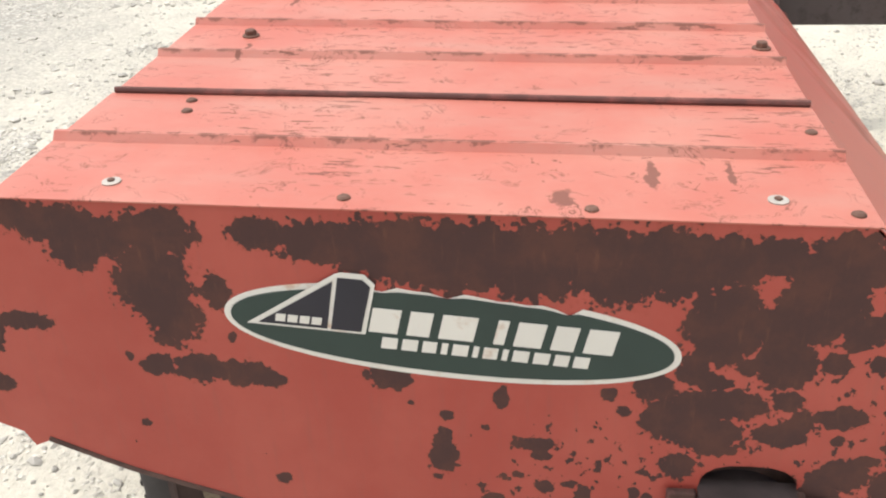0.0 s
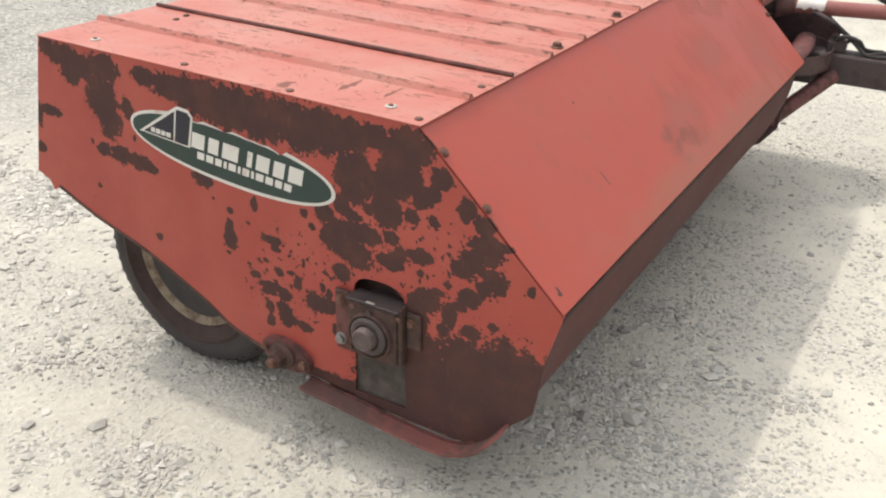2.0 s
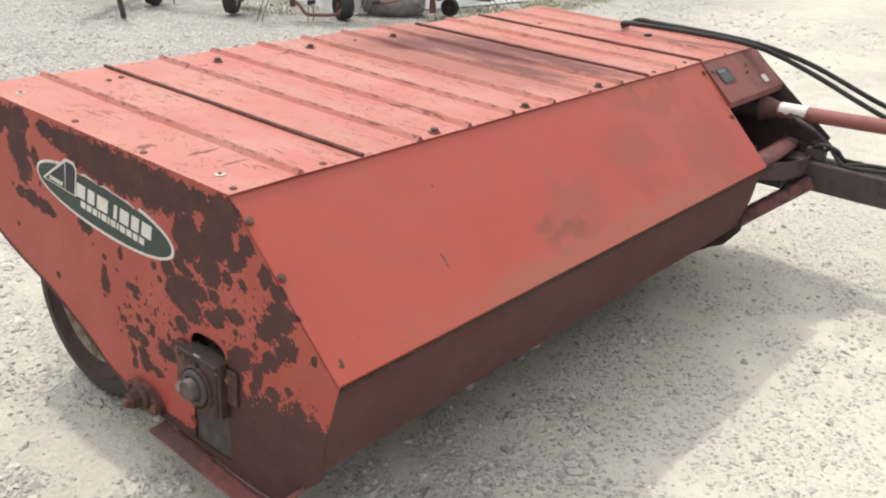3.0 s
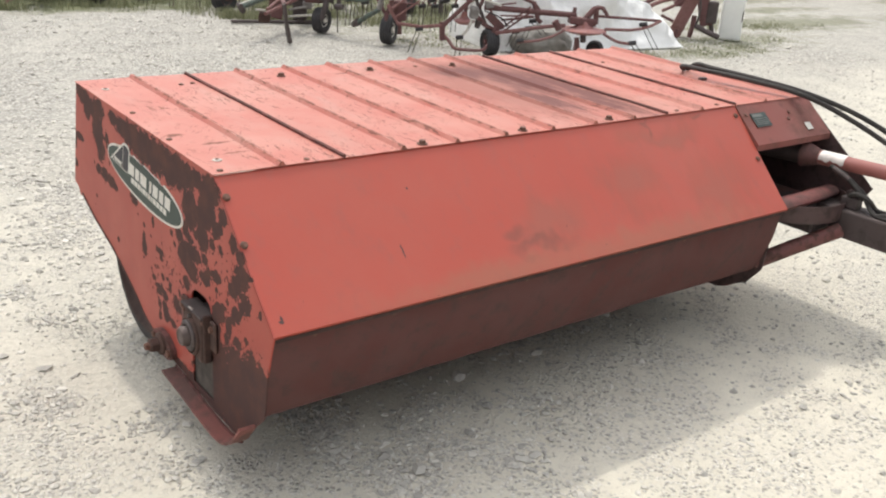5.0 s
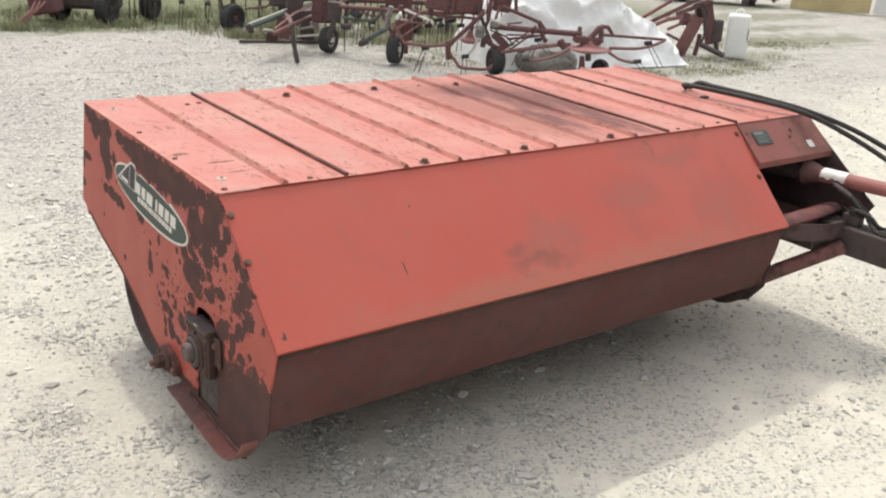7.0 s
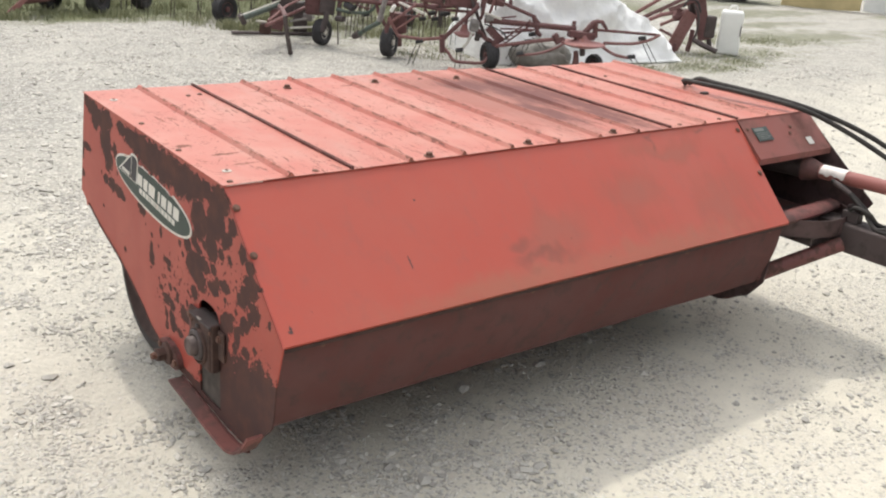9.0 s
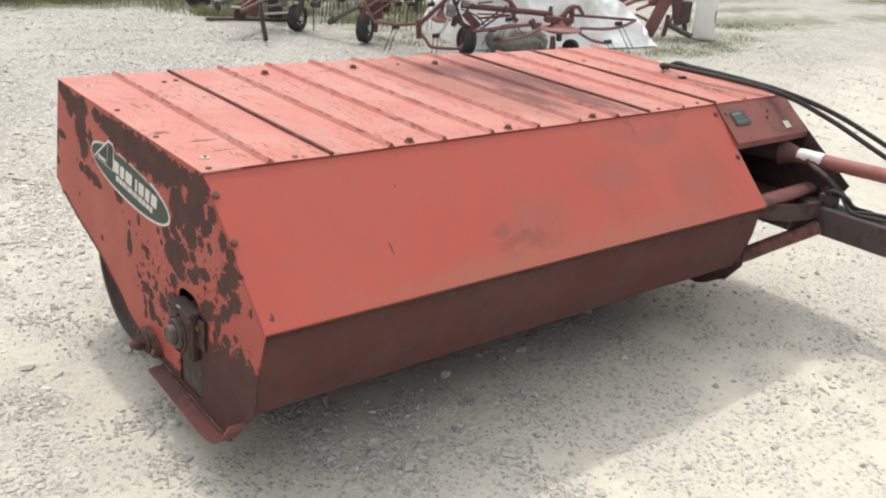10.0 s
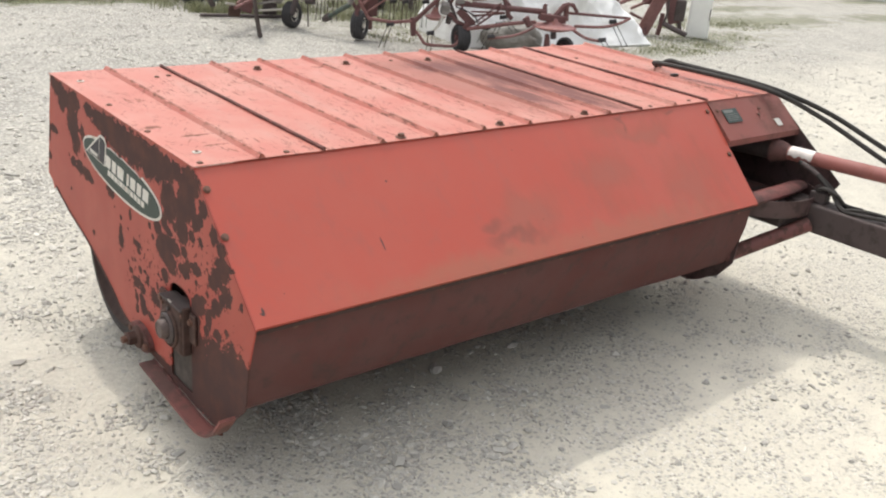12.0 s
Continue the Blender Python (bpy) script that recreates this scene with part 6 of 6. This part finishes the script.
bar(te, "leg", [(9.432, 5.966, 0.121), (9.429, 5.970, 0.000)], 0.0328, M_TEDRED)
bar(te, "strut", [(9.526, 6.333, 0.250), (9.550, 6.140, 0.199), (9.547, 5.981, 0.114)], 0.0210, M_TEDRED)
bar(te, "hose", [(9.446, 5.916, 0.614), (9.474, 5.880, 0.707), (9.548, 5.786, 0.703), (9.589, 5.733, 0.559)], [0.012, 0.012, 0.012, 0.012, 0.012, 0.012, 0.012, 0.012, 0.012, 0.012, 0.012, 0.012, 0.012, 0.012, 0.012, 0.012], M_RUBBER2, "", True, 8)


def covered_heap():
    """A heap under white plastic sheeting: steep near end, long sagging slope, broad creases, tucked-in foot."""
    bm = bmesh.new()
    nu, nv = 110, 60
    prof = [(-1.47, 0.0), (-1.45, 0.25), (-1.42, 0.50), (-1.36, 0.74), (-1.22, 0.95), (-0.8, 1.12), (0.0, 1.16), (0.22, 1.06), (0.40, 0.90), (0.62, 0.68), (0.90, 0.50), (1.22, 0.34), (1.33, 0.26), (1.40, 0.12), (1.42, 0.0)]
    us = np.linspace(-1.47, 1.41, nu)
    hs = np.interp(us, [p[0] for p in prof], [p[1] for p in prof])
    rows = []
    for u, h in zip(us, hs):
        row = []
        for k in range(nv):
            s = -1 + 2 * k / (nv - 1)
            z = h * (1 - abs(s) ** 3.0)
            v = 0.66 * math.copysign(abs(s) ** 0.85, s) * (0.84 + 0.16 * min(1.0, h / 0.6))
            crease = abs(noise.noise((u * 1.5 + z * 1.2, v * 1.3, z * 2.0 - u * 0.6)))
            crease2 = abs(noise.noise((u * 3.4 - z * 2.6, v * 2.0 + 4, z * 3.2 + u)))
            fold = 0.20 * (0.22 - crease ** 0.8) + 0.13 * (0.2 - crease2 ** 0.8) + 0.024 * noise.noise((u * 9, v * 7, z * 9))
            fold *= min(1.0, h * 2.5) * min(1.0, 0.15 + z * 4)
            x, y = 7.62 + 0.982 * u + 0.19 * v, 6.19 - 0.19 * u + 0.982 * v
            row.append(bm.verts.new((x + 0.3 * fold, y - 0.8 * fold, max(0.0, z + 0.6 * fold))))
        rows.append(row)
    for a, b in zip(rows, rows[1:]):
        for k in range(nv - 1):
            bm.faces.new((a[k], b[k], b[k + 1], a[k + 1])).smooth = True
    foot = [rows[i][0].co + Vector((0, 0, 0.012)) for i in range(6, nu - 2, 4)]
    ob = thing("tarpaulin", "", "")
    part("cover_sheet", bm, M_TARP, ob, "crumpled white plastic sheet")
    bm = bmesh.new()
    tube(bm, foot, 0.016, 8)
    part("rolled_hem", bm, M_TARP, ob, "rolled plastic hem on the ground", True)
    return tagged(ob, "low pile covered with crumpled white plastic sheeting on the gravel", "tarpaulin")


covered_heap()


def slack_sack():
    """A weathered grey sack slumped against the foot of the heap."""
    bm = bmesh.new()
    bmesh.ops.create_icosphere(bm, subdivisions=4, radius=1)
    for v in bm.verts:
        c = v.co.copy()
        k = 1 + 0.16 * noise.noise(c * 1.7) - 0.12 * abs(noise.noise(c * 3.4 + Vector((4, 0, 0))))
        v.co = Vector((c.x * 0.40 * k, c.y * 0.26 * k, max(0.0, (c.z * 0.5 + 0.30) * 0.40 * k)))
    bm.transform(Matrix.Translation((6.60, 5.64, 0)) @ pose(0, 0, 0, 0, 0, -40))
    ob = part("feed_sack", bm, M_SACK, None, "", True)
    return tagged(ob, "dull grey weathered sack slumped beside the covered pile", "sack")


M_SACK = plain("weathered_sack", (0.29, 0.275, 0.25), 0.85, 0, 0.3, 14, 0.6, 0.01)
slack_sack()


def plastic_jug():
    """A tall square-shouldered jug with a moulded handle and a small cap."""
    jug = thing("plastic_jug", "tall milky white plastic jug with a handle on grass", "jug")
    m = Matrix.Translation((10.15, 5.62, 0.0)) @ pose(0, 0, 0, 0, 0, -52) @ Matrix.Diagonal((0.86, 0.86, 1.10, 1))
    bm = bmesh.new()
    box(bm, (-0.185, -0.14, 0.0), (0.185, 0.14, 0.545))
    bmesh.ops.bevel(bm, geom=bm.edges[:], offset=0.045, segments=4, affect="EDGES", profile=0.5)
    bmesh.ops.subdivide_edges(bm, edges=[e for e in bm.edges if abs((e.verts[0].co - e.verts[1].co).z) > 0.2], cuts=6)
    for v in bm.verts:
        k = 1 - 0.05 * math.sin(math.pi * min(1, max(0, v.co.z / 0.545))) - 0.05 * (v.co.z / 0.545)
        v.co.x *= k
        v.co.y *= k
    bm.transform(m)
    part("body", bm, M_JUG, jug, "milky white moulded body", True)
    bm = bmesh.new()
    tube(bm, curve_points([(-0.055, 0, 0.535), (-0.05, 0, 0.590), (0.0, 0, 0.605), (0.05, 0, 0.590), (0.055, 0, 0.535)], 4), 0.013, 8)
    bm.transform(m)
    part("handle", bm, M_JUG, jug, "moulded loop handle", True)
    bm = bmesh.new()
    box(bm, (0.150, -0.1325, 0.24), (0.165, -0.1305, 0.38))
    bm.transform(m)
    part("level_mark", bm, M_IRON, jug, "dark smudged side mark")
    return jug


plastic_jug()


def board(name, label, a, b, h, t, mat, lift):
    """A long low panel from a to b with a slightly bowed lower edge."""
    a, b = Vector((*a, 0)), Vector((*b, 0))
    d = b - a
    line = []
    n = 14
    for i in range(n + 1):
        s = i / n
        line.append((s * d.length, lift + 0.03 * (1 - math.sin(math.pi * s))))
    line += [(d.length, h), (0, h)]
    bm = prism(line, -t / 2, t / 2, "y")
    bm.transform(Matrix.Translation(a) @ pose(0, 0, 0, 0, 0, math.degrees(math.atan2(d.y, d.x))))
    ob = part(name, bm, mat)
    return tagged(ob, label, "panel")


board("yellow_panel", "faded yellow sheet panel standing at the yard's edge", (18.45, 10.31), (19.79, 9.15), 0.85, 0.06, M_YELLOW, -0.01)
board("white_panel", "white sheet panel standing beside a yellow one", (19.84, 9.10), (21.3, 7.85), 0.8, 0.06, M_JUG, -0.01)
tf = thing("flat_trailer", "low dark flat trailer at the far edge of the yard", "trailer")
tm = Matrix.Translation((17.45, 11.65, 0)) @ pose(0, 0, 0, 0, 0, -38)
part("deck", bevelled_box((-1.45, -0.5, 0.42), (1.30, 0.5, 0.56), 0.02, 1, tm), M_IRON, tf)
part("side_rail", bevelled_box((-1.45, -0.54, 0.16), (1.30, -0.50, 0.44), 0.01, 1, tm), M_GREYMETAL, tf, "grey side rail")
for k in range(7):
    part("rail_post", bevelled_box((-1.38 + 0.42 * k, -0.58, 0.12), (-1.30 + 0.42 * k, -0.54, 0.80), 0.008, 1, tm), M_IRON, tf)
for x in (-0.9, 0.7):
    part("prop", bevelled_box((x, -0.3, -0.01), (x + 0.16, 0.3, 0.43), 0.01, 1, tm), M_IRON, tf)

BACK_YARD = Matrix(((1.0861, 0.0302, 0, -0.401), (0.0237, 1.1121, 0, -0.508), (0, 0, 1.055, 0), (0, 0, 0, 1)))
for ob in tc.children_recursive:
    if ob.data:
        ob.data.transform(BACK_YARD)


make_stones("loose_gravel", "loose crushed grey limestone chips in drifts on the yard", 48000, ((-1.3, 4.2), (-2.0, 3.0)), 0.0050, 11, 0.55, 0.04)
make_stones("scattered_stone", "larger pale stones scattered on the yard", 3600, ((-1.3, 4.5), (-1.9, 3.2)), 0.0095, 12, 0.55, 0.08)
make_stones("yard_gravel", "loose pale stones across the yard behind", 26000, ((-1.0, 11), (1.2, 9.6)), 0.0095, 13, 0.45, 0.16)
for lawn in (make_grass("yard_edge_grass", "thin unmown grass along the yard's edge", 44000, [(2.0, 10.2, 2.2, 1.1), (5.0, 9.6, 2.4, 1.3), (6.6, 7.9, 1.6, 0.8), (4.6, 8.3, 0.7, 0.5), (1.2, 9.6, 0.8, 0.5)], 0.10, 21), make_grass("short_grass", "patchy short grass round the jug and heap", 9000, [(9.4, 5.15, 1.2, 0.35), (8.6, 4.75, 0.9, 0.28), (10.7, 6.0, 1.1, 0.25), (7.0, 4.9, 0.8, 0.3), (5.6, 6.4, 0.6, 0.5), (11.5, 6.0, 1.2, 0.5)], 0.028, 22)):
    lawn.data.transform(BACK_YARD)
